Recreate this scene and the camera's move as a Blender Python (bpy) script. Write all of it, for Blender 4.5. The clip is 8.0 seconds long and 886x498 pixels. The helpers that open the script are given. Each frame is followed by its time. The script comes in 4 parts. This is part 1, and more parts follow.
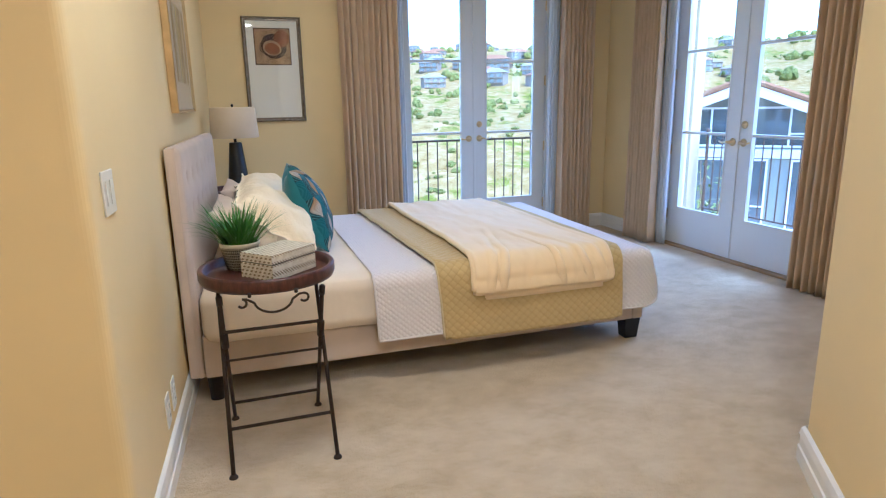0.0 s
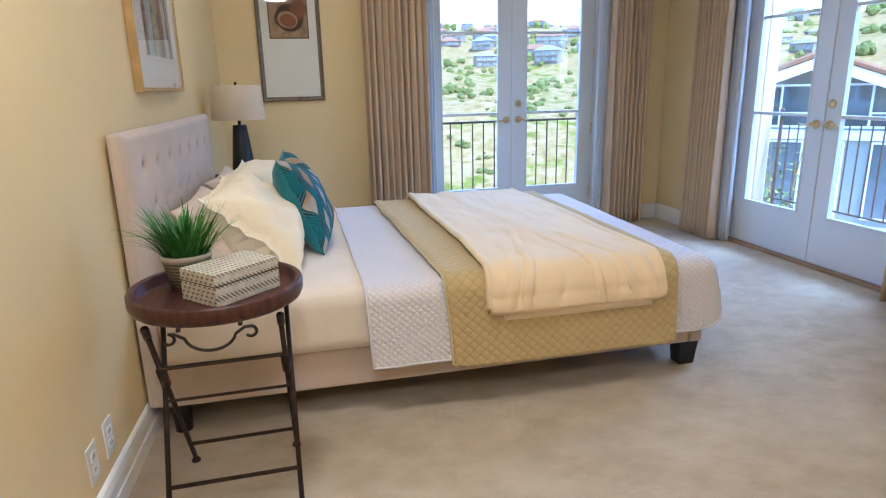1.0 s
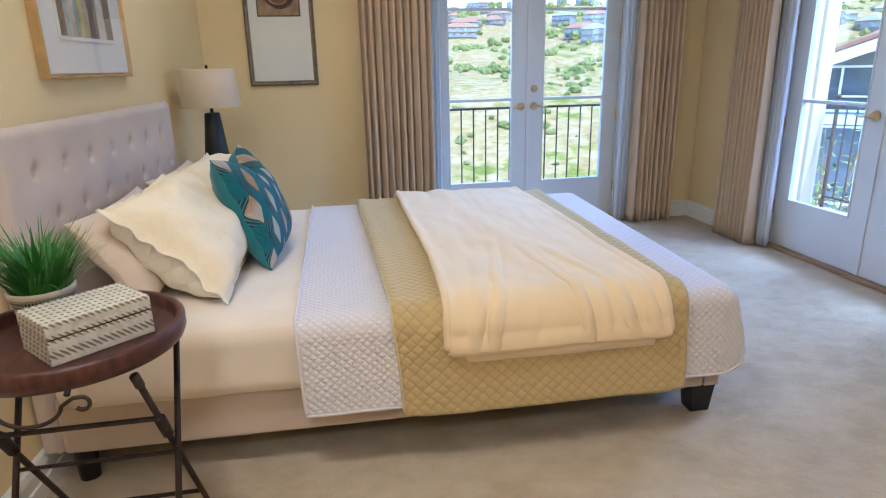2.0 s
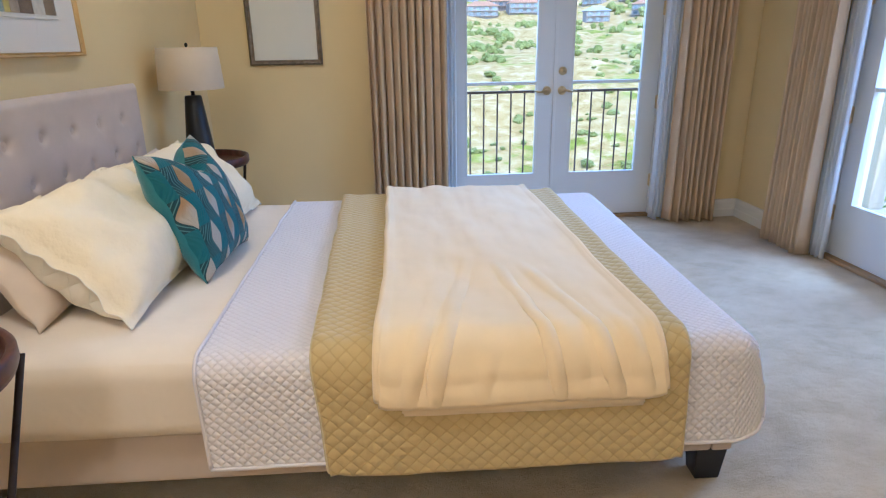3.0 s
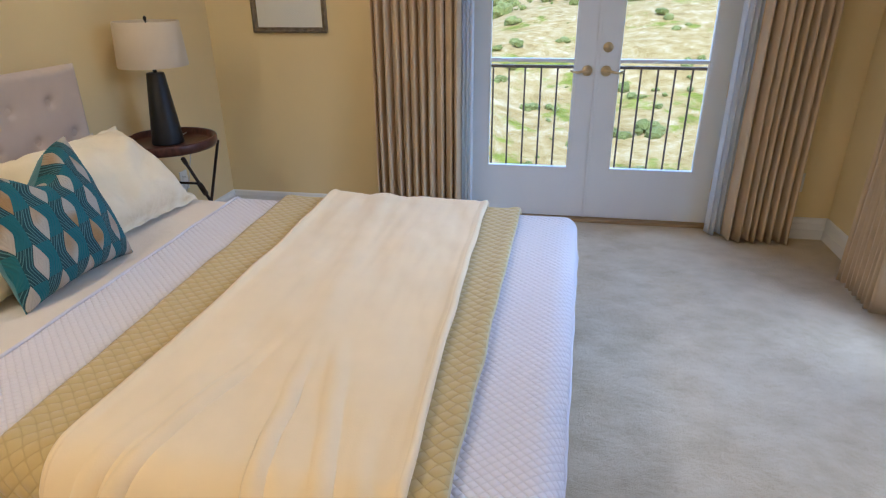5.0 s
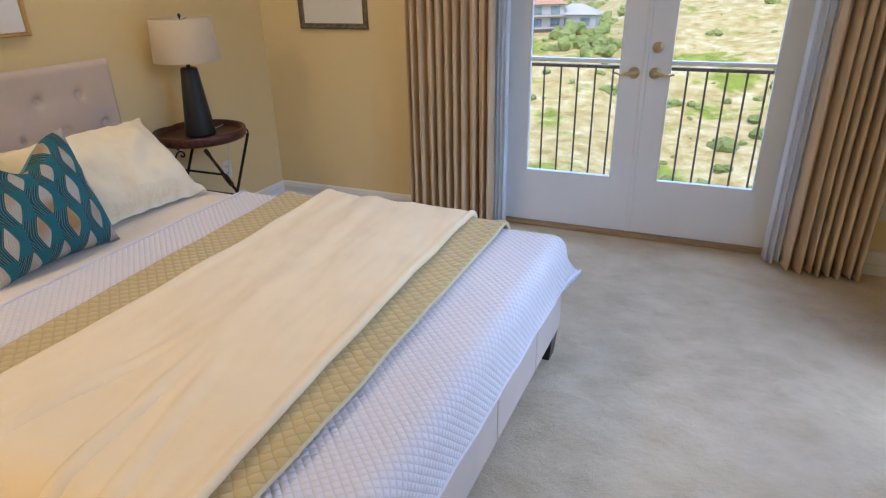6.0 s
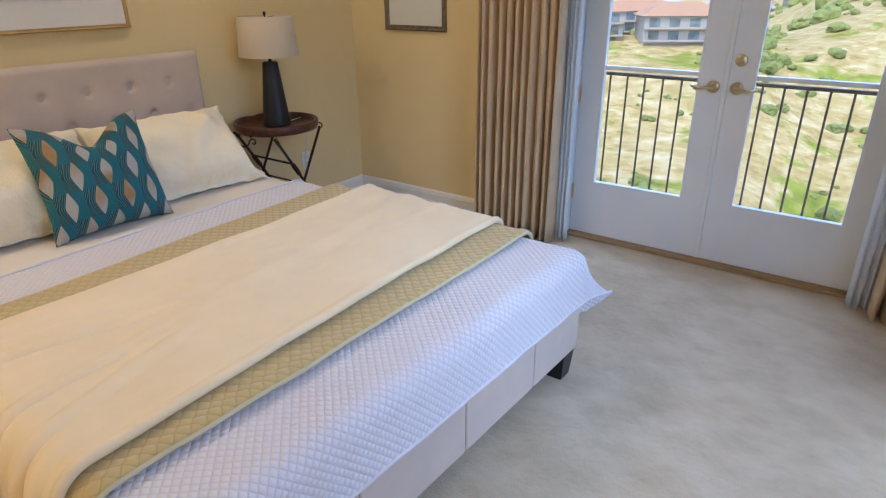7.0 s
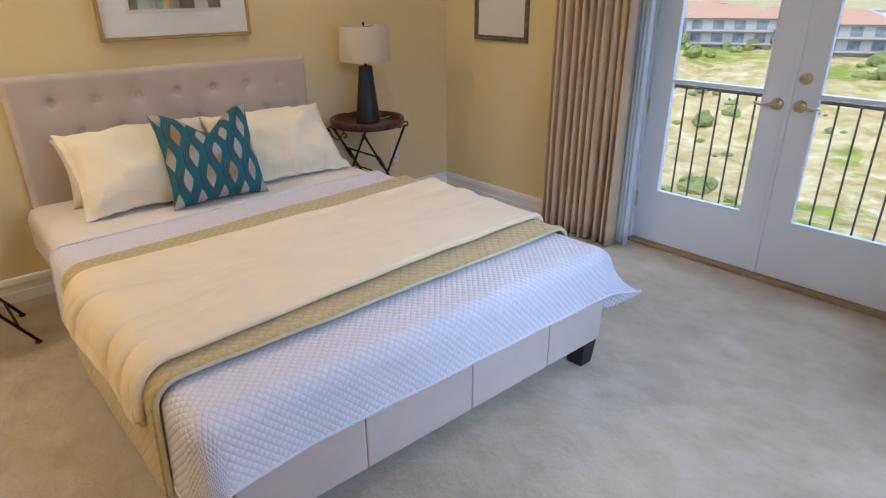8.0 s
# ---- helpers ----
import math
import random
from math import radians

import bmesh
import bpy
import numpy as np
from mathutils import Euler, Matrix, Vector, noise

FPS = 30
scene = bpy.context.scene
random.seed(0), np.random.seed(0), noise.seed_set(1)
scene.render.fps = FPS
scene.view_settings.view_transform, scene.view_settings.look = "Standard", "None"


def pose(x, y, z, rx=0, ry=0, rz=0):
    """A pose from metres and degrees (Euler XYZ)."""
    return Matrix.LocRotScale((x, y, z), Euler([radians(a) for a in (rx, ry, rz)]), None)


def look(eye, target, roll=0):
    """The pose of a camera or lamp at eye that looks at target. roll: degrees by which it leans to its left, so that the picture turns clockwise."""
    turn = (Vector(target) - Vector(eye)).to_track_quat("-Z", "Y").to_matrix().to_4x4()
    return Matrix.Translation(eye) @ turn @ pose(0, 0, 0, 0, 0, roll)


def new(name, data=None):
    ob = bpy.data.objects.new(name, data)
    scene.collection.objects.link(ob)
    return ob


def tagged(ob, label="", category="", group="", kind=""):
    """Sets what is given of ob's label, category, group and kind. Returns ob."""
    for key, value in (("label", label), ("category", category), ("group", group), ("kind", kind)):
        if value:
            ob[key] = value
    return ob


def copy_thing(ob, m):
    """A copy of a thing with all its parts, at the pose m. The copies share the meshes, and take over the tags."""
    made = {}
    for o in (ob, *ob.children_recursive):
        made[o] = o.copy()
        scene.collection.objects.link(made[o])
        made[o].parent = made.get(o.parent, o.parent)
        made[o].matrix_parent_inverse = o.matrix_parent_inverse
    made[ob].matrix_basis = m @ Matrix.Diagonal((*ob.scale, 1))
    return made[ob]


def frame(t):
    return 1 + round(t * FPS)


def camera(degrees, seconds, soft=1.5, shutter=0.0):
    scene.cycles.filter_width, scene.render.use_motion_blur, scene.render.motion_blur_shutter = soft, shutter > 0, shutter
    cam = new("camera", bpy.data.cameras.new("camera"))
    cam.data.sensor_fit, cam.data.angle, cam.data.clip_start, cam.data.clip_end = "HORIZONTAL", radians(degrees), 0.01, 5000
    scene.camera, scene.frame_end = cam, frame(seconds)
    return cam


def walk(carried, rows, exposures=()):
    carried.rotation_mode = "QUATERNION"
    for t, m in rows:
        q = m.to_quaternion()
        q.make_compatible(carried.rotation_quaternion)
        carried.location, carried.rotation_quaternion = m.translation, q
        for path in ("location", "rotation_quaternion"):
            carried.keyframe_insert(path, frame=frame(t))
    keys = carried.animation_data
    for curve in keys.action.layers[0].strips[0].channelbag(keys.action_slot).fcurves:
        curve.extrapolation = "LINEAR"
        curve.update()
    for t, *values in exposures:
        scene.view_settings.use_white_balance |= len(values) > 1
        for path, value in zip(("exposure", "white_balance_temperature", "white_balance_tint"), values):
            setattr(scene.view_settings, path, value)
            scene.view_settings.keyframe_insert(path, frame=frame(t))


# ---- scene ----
cam = camera(72.0, 8.0, soft=1.2)
# seconds, eye x y z, yaw, pitch, lean to the right
ROWS = [
    (0.0, 0.158, 0.407, 1.277, -19.14, -13.27, -1.01),
    (0.5, 0.327, 0.632, 1.258, -17.07, -14.07, -1.15),
    (1.0, 0.480, 0.868, 1.260, -14.37, -15.02, -1.28),
    (1.5, 0.675, 1.068, 1.272, -12.57, -15.92, -1.30),
    (3.0, 1.245, 1.599, 1.287, -4.93, -18.62, -0.89),
    (3.5, 1.434, 1.781, 1.317, -2.18, -19.96, -0.77),
    (4.0, 1.615, 1.926, 1.371, 0.98, -21.46, -0.67),
    (4.5, 1.862, 2.054, 1.439, 4.69, -23.12, -0.39),
    (6.0, 2.695, 2.471, 1.487, 21.98, -24.63, -1.15),
    (6.5, 2.886, 2.631, 1.451, 28.67, -24.16, -1.16),
    (7.0, 3.070, 2.681, 1.461, 35.18, -23.83, -0.54),
    (7.5, 3.263, 2.657, 1.472, 41.01, -23.56, -0.20),
    (8.0, 3.499, 2.631, 1.525, 46.77, -23.49, -0.30),
]
walk(cam, [(t, pose(x, y, z, 90 + pitch, -lean, yaw)) for t, x, y, z, yaw, pitch, lean in ROWS],
     exposures=[(0.0, 1.16, 4180, 12), (2.0, 1.13, 4230, 12), (3.2, 1.07, 4350, 12), (4.5, 0.92, 4580, 12), (6.0, 0.91, 4990, 13), (8.0, 0.87, 4920, 13)])

# ---- world, sun and sky light ----
SUN_ELEV, SUN_AZ = 58.0, 168.0          # degrees; azimuth clockwise from +y
world = bpy.data.worlds.new("sky_world")
scene.world = world
world.use_nodes = True
sky = world.node_tree.nodes.new("ShaderNodeTexSky")
sky.sky_type, sky.sun_disc = "NISHITA", False
sky.sun_elevation, sky.sun_rotation = radians(SUN_ELEV), radians(SUN_AZ)
world.node_tree.links.new(sky.outputs[0], world.node_tree.nodes["Background"].inputs[0])
world.node_tree.nodes["Background"].inputs[1].default_value = 0.38
sun = new("sun", bpy.data.lights.new("sun", "SUN"))
sun.data.energy, sun.data.angle, sun.data.color = 1.7, radians(0.6), (1.0, 0.88, 0.66)
az, el = radians(SUN_AZ), radians(SUN_ELEV)
sun.matrix_world = look((0, 0, 60), (-math.sin(az) * math.cos(el), -math.cos(az) * math.cos(el), 60 - math.sin(el)))


def sky_lamp(name, eye, target, w, h, watts, col):
    """Skylight that falls through a glazed opening, from just outside and above it."""
    d = bpy.data.lights.new(name, "AREA")
    d.shape, d.size, d.size_y, d.energy, d.color = "RECTANGLE", w, h, watts, col
    ob = new(name, d)
    ob.matrix_world = look(eye, target)
    return ob


sky_lamp("sky_light_north", (2.43, 7.5, 3.3), (2.3, 5.4, 0.6), 2.4, 1.5, 30, (0.74, 0.87, 1.0))
sky_lamp("sky_light_east", (5.9, 4.15, 3.45), (0.0, 3.7, 0.9), 2.6, 1.2, 108, (0.78, 0.89, 1.0))

# Warm fill lamps, added out of view to brighten walls and carpet.
FILL_LAMPS = [(0.5, 0.1, 18), (0.42, 2.2, 11.5), (0.85, 4.6, 4.5), (3.0, 1.7, 5)]    # x, y, watts
for lx, ly, lw in FILL_LAMPS:
    ld = bpy.data.lights.new("fill_lamp", "AREA")
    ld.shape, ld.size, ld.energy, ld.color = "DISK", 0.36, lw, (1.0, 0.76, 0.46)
    lo_ = new("fill_lamp", ld)
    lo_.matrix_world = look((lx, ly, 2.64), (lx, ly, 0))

# ---- materials ----


class Mat:
    """A node material with short helpers."""

    def __init__(self, name, col, rough=0.6, metal=0.0, spec=0.4):
        self.m = bpy.data.materials.new(name)
        self.m.use_nodes = True
        self.t = self.m.node_tree
        self.b = self.t.nodes["Principled BSDF"]
        self.b.inputs["Base Color"].default_value = (*col, 1)
        self.b.inputs["Roughness"].default_value = rough
        self.b.inputs["Metallic"].default_value = metal
        self.b.inputs["Specular IOR Level"].default_value = spec
        self.col = col
        self.last = None

    def node(self, kind):
        return self.t.nodes.new("ShaderNode" + kind)

    def link(self, a, b):
        self.t.links.new(a, b)

    def coords(self, which="Object", scale=(1, 1, 1), rot=(0, 0, 0)):
        c, m = self.node("TexCoord"), self.node("Mapping")
        m.inputs["Scale"].default_value = scale
        m.inputs["Rotation"].default_value = rot
        self.link(c.outputs[which], m.inputs[0])
        return m.outputs[0]

    def noise(self, scale, detail=4, rough=0.55, vec=None):
        n = self.node("TexNoise")
        n.inputs["Scale"].default_value, n.inputs["Detail"].default_value, n.inputs["Roughness"].default_value = scale, detail, rough
        self.link(vec or self.coords(), n.inputs[0])
        return n.outputs[0]

    def maths(self, op, a, b=0.0, c=None):
        n = self.node("Math")
        n.operation = op
        for i, v in enumerate((a, b) if c is None else (a, b, c)):
            if isinstance(v, (int, float)):
                n.inputs[i].default_value = v
            else:
                self.link(v, n.inputs[i])
        return n.outputs[0]

    def ramp(self, fac, *stops):
        n = self.node("ValToRGB")
        e = n.color_ramp.elements
        while len(e) < len(stops):
            e.new(0.5)
        for el_, (p, c) in zip(e, stops):
            el_.position, el_.color = p, (*c, 1)
        self.link(fac, n.inputs[0])
        return n.outputs[0]

    def mix(self, fac, a, b):
        n = self.node("Mix")
        n.data_type = "RGBA"
        for i, v in ((0, fac), (6, a), (7, b)):
            if isinstance(v, (int, float)):
                n.inputs[i].default_value = v
            elif isinstance(v, tuple):
                n.inputs[i].default_value = (*v, 1)
            else:
                self.link(v, n.inputs[i])
        return n.outputs[2]

    def base(self, c):
        self.link(c, self.b.inputs["Base Color"])
        return self

    def bump(self, h, strength=0.3, dist=0.002):
        n = self.node("Bump")
        n.inputs["Strength"].default_value, n.inputs["Distance"].default_value = strength, dist
        self.link(h, n.inputs["Height"])
        if self.last:
            self.link(self.last, n.inputs["Normal"])
        self.last = n.outputs[0]
        self.link(self.last, self.b.inputs["Normal"])
        return self

    def vary(self, scale=3.0, amount=0.12):
        """Two-scale soft colour variation."""
        f = self.noise(scale, 5)
        lo = tuple(v * (1 - amount) for v in self.col)
        hi = tuple(min(1, v * (1 + amount)) for v in self.col)
        return self.base(self.ramp(f, (0.3, lo), (0.7, hi)))


def uvsep(m):
    s_ = m.node("SeparateXYZ")
    m.link(m.node("TexCoord").outputs["UV"], s_.inputs[0])
    return s_.outputs[0], s_.outputs[1]


wall_paint = Mat("wall_paint", (0.8, 0.645, 0.335), 0.75, spec=0.25).vary(1.3, 0.03)
wall_paint.bump(wall_paint.noise(220, 3), 0.08, 0.002).bump(wall_paint.noise(9, 3), 0.05, 0.004)
ceiling_paint = Mat("ceiling_paint", (0.76, 0.72, 0.64), 0.85, spec=0.2).vary(1.5, 0.02)
ceiling_paint.bump(ceiling_paint.noise(120, 3), 0.1, 0.002)
white_trim = Mat("white_trim", (0.84, 0.825, 0.79), 0.4).vary(4, 0.03)
door_paint = Mat("door_paint", (0.74, 0.75, 0.755), 0.38).vary(2.5, 0.03)
door_paint.bump(door_paint.noise(60, 2), 0.04, 0.001)
sill_wood = Mat("sill_wood", (0.34, 0.22, 0.1), 0.5)
sill_wood.base(sill_wood.ramp(sill_wood.noise(6, 6, 0.6, sill_wood.coords(scale=(1, 12, 12))), (0.3, (0.24, 0.15, 0.07)), (0.7, (0.42, 0.28, 0.13))))

carpet = Mat("carpet", (0.56, 0.5, 0.405), 0.95, spec=0.1)
_c = carpet.noise(2.2, 6, 0.62, carpet.coords(scale=(1, 1, 1)))
_d = carpet.noise(260, 2)
_e = carpet.noise(7, 4, 0.6, carpet.coords(scale=(1.0, 1.25, 1), rot=(0, 0, 0.6)))
_f = carpet.noise(5.5, 3, 0.6, carpet.coords(scale=(1.0, 1.35, 1), rot=(0, 0, -0.5)))
_s = carpet.maths("ADD", carpet.maths("MULTIPLY", _c, 0.3), carpet.maths("ADD", carpet.maths("MULTIPLY", carpet.ramp(_f, (0.4, (0.3, 0.3, 0.3)), (0.6, (0.7, 0.7, 0.7))), 0.16),
                 carpet.maths("ADD", carpet.maths("MULTIPLY", _e, 0.28), carpet.maths("MULTIPLY", _d, 0.26))))
carpet.base(carpet.ramp(_s, (0.36, (0.44, 0.345, 0.205)), (0.5, (0.585, 0.475, 0.315)), (0.64, (0.68, 0.575, 0.41))))
carpet.bump(_d, 0.8, 0.007).bump(carpet.noise(45, 4), 0.45, 0.01).bump(_e, 0.4, 0.03)
carpet.b.inputs["Sheen Weight"].default_value = 0.25

glass = Mat("glass", (1, 1, 1), 0.0)
_g, _tr, _mx = glass.node("BsdfGlossy"), glass.node("BsdfTransparent"), glass.node("MixShader")
_g.inputs["Roughness"].default_value = 0.0
_fr = glass.node("LayerWeight")
glass.link(glass.maths("MULTIPLY_ADD", glass.maths("POWER", _fr.outputs["Facing"], 5.0), 0.7, 0.03), _mx.inputs[0])
glass.link(_tr.outputs[0], _mx.inputs[1])
glass.link(_g.outputs[0], _mx.inputs[2])
glass.link(_mx.outputs[0], glass.t.nodes["Material Output"].inputs[0])

brass = Mat("brass", (0.72, 0.58, 0.34), 0.28, 1.0).vary(30, 0.1)
iron = Mat("wrought_iron", (0.045, 0.032, 0.026), 0.55, 0.6).vary(30, 0.3)
iron.bump(iron.noise(160, 3), 0.3, 0.001)
rail_iron = Mat("rail_iron", (0.11, 0.072, 0.05), 0.6, 0.2).vary(20, 0.25)
tray_wood = Mat("tray_wood", (0.075, 0.028, 0.022), 0.35)
_n = tray_wood.noise(5, 6, 0.6, tray_wood.coords(scale=(14, 1.5, 4)))
tray_wood.base(tray_wood.ramp(_n, (0.3, (0.035, 0.014, 0.012)), (0.7, (0.11, 0.04, 0.028)))).bump(_n, 0.15, 0.001)
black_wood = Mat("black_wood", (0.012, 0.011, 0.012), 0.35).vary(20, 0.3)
plastic = Mat("white_plastic", (0.78, 0.76, 0.7), 0.35)
dark_slot = Mat("dark_slot", (0.03, 0.03, 0.03), 0.6)


def cloth(name, col, weave=900, sheen=0.2, vary=0.05, bumpy=0.25):
    m = Mat(name, col, 0.9, spec=0.15).vary(6, vary)
    m.b.inputs["Sheen Weight"].default_value = sheen
    m.bump(m.noise(weave, 2), bumpy, 0.001)
    return m


upholstery = cloth("upholstery", (0.57, 0.47, 0.385), 500, 0.15, 0.06, 0.4)
sheet_cloth = cloth("sheet_cloth", (0.8, 0.7, 0.57), 700, 0.1, 0.03)
sheet_cloth.bump(sheet_cloth.noise(7, 3), 0.25, 0.02)
sham_cloth = cloth("sham_cloth", (0.88, 0.765, 0.54), 600, 0.1, 0.03)
sham_cloth.bump(sham_cloth.noise(7, 5, 0.6), 0.5, 0.025).bump(sham_cloth.noise(30, 2, 0.5), 0.5, 0.008)
taupe_cloth = cloth("taupe_cloth", (0.68, 0.57, 0.46), 600)
drape_cloth = cloth("drape_cloth", (0.68, 0.515, 0.32), 500, 0.1, 0.06)
_tl = drape_cloth.node("BsdfTranslucent")
_tl.inputs[0].default_value = (0.78, 0.6, 0.38, 1)
_ms = drape_cloth.node("MixShader")
_ms.inputs[0].default_value = 0.12
drape_cloth.link(drape_cloth.b.outputs[0], _ms.inputs[1])
drape_cloth.link(_tl.outputs[0], _ms.inputs[2])
drape_cloth.link(_ms.outputs[0], drape_cloth.t.nodes["Material Output"].inputs[0])
sheer_cloth = cloth("sheer_cloth", (0.86, 0.87, 0.88), 700)
_tl = sheer_cloth.node("BsdfTranslucent")
_tl.inputs[0].default_value = (0.9, 0.91, 0.93, 1)
_ms = sheer_cloth.node("MixShader")
_ms.inputs[0].default_value = 0.5
sheer_cloth.link(sheer_cloth.b.outputs[0], _ms.inputs[1])
sheer_cloth.link(_tl.outputs[0], _ms.inputs[2])
sheer_cloth.link(_ms.outputs[0], sheer_cloth.t.nodes["Material Output"].inputs[0])


def quilting(m, pitch, depth, strength=1.0, squeeze=1.0):
    """Diamond stitch lines, pitch in metres along the cloth."""
    u, v = uvsep(m)
    v = m.maths("MULTIPLY", v, squeeze)
    k = math.pi / pitch
    a = m.maths("ABSOLUTE", m.maths("SINE", m.maths("MULTIPLY", m.maths("ADD", u, v), k)))
    b = m.maths("ABSOLUTE", m.maths("SINE", m.maths("MULTIPLY", m.maths("SUBTRACT", u, v), k)))
    h = m.maths("POWER", m.maths("MULTIPLY", a, b), 0.7)
    m.bump(h, strength, depth)
    return h


white_quilt = cloth("white_quilt", (0.77, 0.745, 0.77), 500, 0.1, 0.02)
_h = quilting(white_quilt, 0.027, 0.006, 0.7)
# Crease shade put into the colour: darker where the stitch relief is low.
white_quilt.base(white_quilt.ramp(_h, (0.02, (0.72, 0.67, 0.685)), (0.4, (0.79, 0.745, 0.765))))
green_quilt = cloth("green_quilt", (0.5, 0.45, 0.285), 500, 0.15, 0.04)
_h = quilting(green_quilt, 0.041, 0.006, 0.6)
# Green darkened along the stitches too, painting the shade of the creases.
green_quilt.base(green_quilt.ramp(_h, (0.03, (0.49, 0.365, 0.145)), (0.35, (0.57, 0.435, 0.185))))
green_quilt.b.inputs["Sheen Weight"].default_value = 0.3
pale_binding = cloth("pale_binding", (0.62, 0.54, 0.33), 500, 0.15, 0.04)
throw_cloth = cloth("throw_cloth", (0.88, 0.705, 0.43), 300, 0.4, 0.03, 0.5)
throw_cloth.bump(throw_cloth.noise(2.2, 2, 0.4, throw_cloth.coords(scale=(3.2, 1.3, 2.0), rot=(0, 0, 0.25))), 0.7, 0.035)

teal_cloth = Mat("teal_cloth", (0.03, 0.17, 0.21), 0.6).vary(8, 0.15)
teal_cloth.b.inputs["Sheen Weight"].default_value = 0.3
teal_cloth.bump(teal_cloth.noise(9, 4), 0.4, 0.02)
teal_pattern = Mat("teal_pattern", (0.03, 0.18, 0.22), 0.6)
_u, _v = uvsep(teal_pattern)
_tm = teal_pattern.maths
_du, _dv = _tm("PINGPONG", _u, 0.054), _tm("PINGPONG", _v, 0.112)


def leaf_distance(du, dv):
    return _tm("ADD", _tm("MULTIPLY", du, 1 / 0.023), _tm("POWER", _tm("MULTIPLY", dv, 1 / 0.062), 1.35))


_g1 = _tm("MINIMUM", leaf_distance(_du, _dv), leaf_distance(_tm("SUBTRACT", 0.054, _du), _tm("SUBTRACT", 0.112, _dv)))
_sd = _tm("MULTIPLY", _tm("SINE", _tm("MULTIPLY", _u, math.pi / 0.054)), _tm("COSINE", _tm("MULTIPLY", _v, math.pi / 0.112)))
_ln = _tm("SINE", _tm("MULTIPLY", _g1, 17.0))
_band = teal_pattern.ramp(_ln, (0.45, (0.008, 0.05, 0.07)), (0.95, (0.1, 0.23, 0.24)))
_teal = teal_pattern.mix(teal_pattern.ramp(_sd, (0.0, (1, 1, 1)), (0.04, (0, 0, 0))), (0.014, 0.125, 0.16), _band)
_gold = teal_pattern.ramp(teal_pattern.noise(5, 2, 0.5, teal_pattern.node("TexCoord").outputs["UV"]), (0.5, (0.44, 0.4, 0.35)), (0.64, (0.36, 0.21, 0.08)))
_mk = teal_pattern.ramp(_g1, (0.96, (1, 1, 1)), (1.0, (0, 0, 0)))
teal_pattern.base(teal_pattern.mix(_mk, _teal, _gold))
teal_pattern.bump(_ln, 0.4, 0.003).bump(teal_pattern.noise(11, 4), 0.35, 0.02)

leather = Mat("black_leather", (0.014, 0.015, 0.018), 0.4)
leather.bump(leather.noise(150, 4), 0.6, 0.002)
shade_linen = cloth("shade_linen", (0.6, 0.51, 0.38), 400)
shade_linen.bump(shade_linen.noise(60, 2, 0.5, shade_linen.coords(scale=(1, 1, 25))), 0.2, 0.001)
gold_frame = Mat("gold_frame", (0.62, 0.45, 0.2), 0.35, 0.8).vary(12, 0.15)
pewter_frame = Mat("pewter_frame", (0.23, 0.19, 0.14), 0.4, 0.7).vary(40, 0.35)
white_frame = Mat("white_frame", (0.82, 0.8, 0.77), 0.3)
mat_board = Mat("mat_board", (0.8, 0.79, 0.75), 0.85).vary(3, 0.015)
bluish_board = Mat("pale_board", (0.78, 0.77, 0.7), 0.8).vary(3, 0.02)
brown_print = Mat("brown_print", (0.3, 0.19, 0.1), 0.7)
brown_print.base(brown_print.ramp(brown_print.noise(14, 5), (0.35, (0.2, 0.13, 0.07)), (0.65, (0.42, 0.29, 0.16))))
dark_print = Mat("dark_print", (0.05, 0.025, 0.02), 0.6).vary(30, 0.3)
rust_print = Mat("rust_print", (0.2, 0.07, 0.03), 0.6).vary(30, 0.3)

# ---- mesh helpers ----


def mesh_of(bm, name, smooth=False):
    me = bpy.data.meshes.new(name)
    bmesh.ops.recalc_face_normals(bm, faces=bm.faces)
    bm.to_mesh(me)
    bm.free()
    if smooth:
        me.polygons.foreach_set("use_smooth", [True] * len(me.polygons))
    return me


def part(name, bm, material, parent=None, label="", smooth=False):
    """One mesh object, under a thing or a part where a parent is given."""
    me = mesh_of(bm, name, smooth)
    me.materials.append(material.m)
    ob = new(name, me)
    if parent:
        ob.parent = parent
    if label:
        tagged(ob, label)
    return ob


def thing(name, at=(0, 0, 0), rz=0.0, label="", category="", group="", kind=""):
    ob = new(name)
    ob.empty_display_size = 0.05
    ob.matrix_basis = pose(*at, 0, 0, rz)
    return tagged(ob, label, category, group, kind)


def add_box(bm, lo, hi, bevel=0.0, m=None):
    r = bmesh.ops.create_cube(bm, size=1.0)
    vs = r["verts"]
    for v in vs:
        v.co = Vector([(lo[i] + hi[i]) / 2 + v.co[i] * (hi[i] - lo[i]) for i in range(3)])
    if bevel:
        es = list({e for v in vs for e in v.link_edges})
        out = bmesh.ops.bevel(bm, geom=es, offset=bevel, segments=2, profile=0.6, affect="EDGES")
        vs = list({v for f in out["faces"] for v in f.verts} | {v for v in vs if v.is_valid})
    if m:
        bmesh.ops.transform(bm, matrix=m, verts=vs)
    return vs


def box(lo, hi, bevel=0.0, m=None):
    bm = bmesh.new()
    add_box(bm, lo, hi, bevel, m)
    return bm


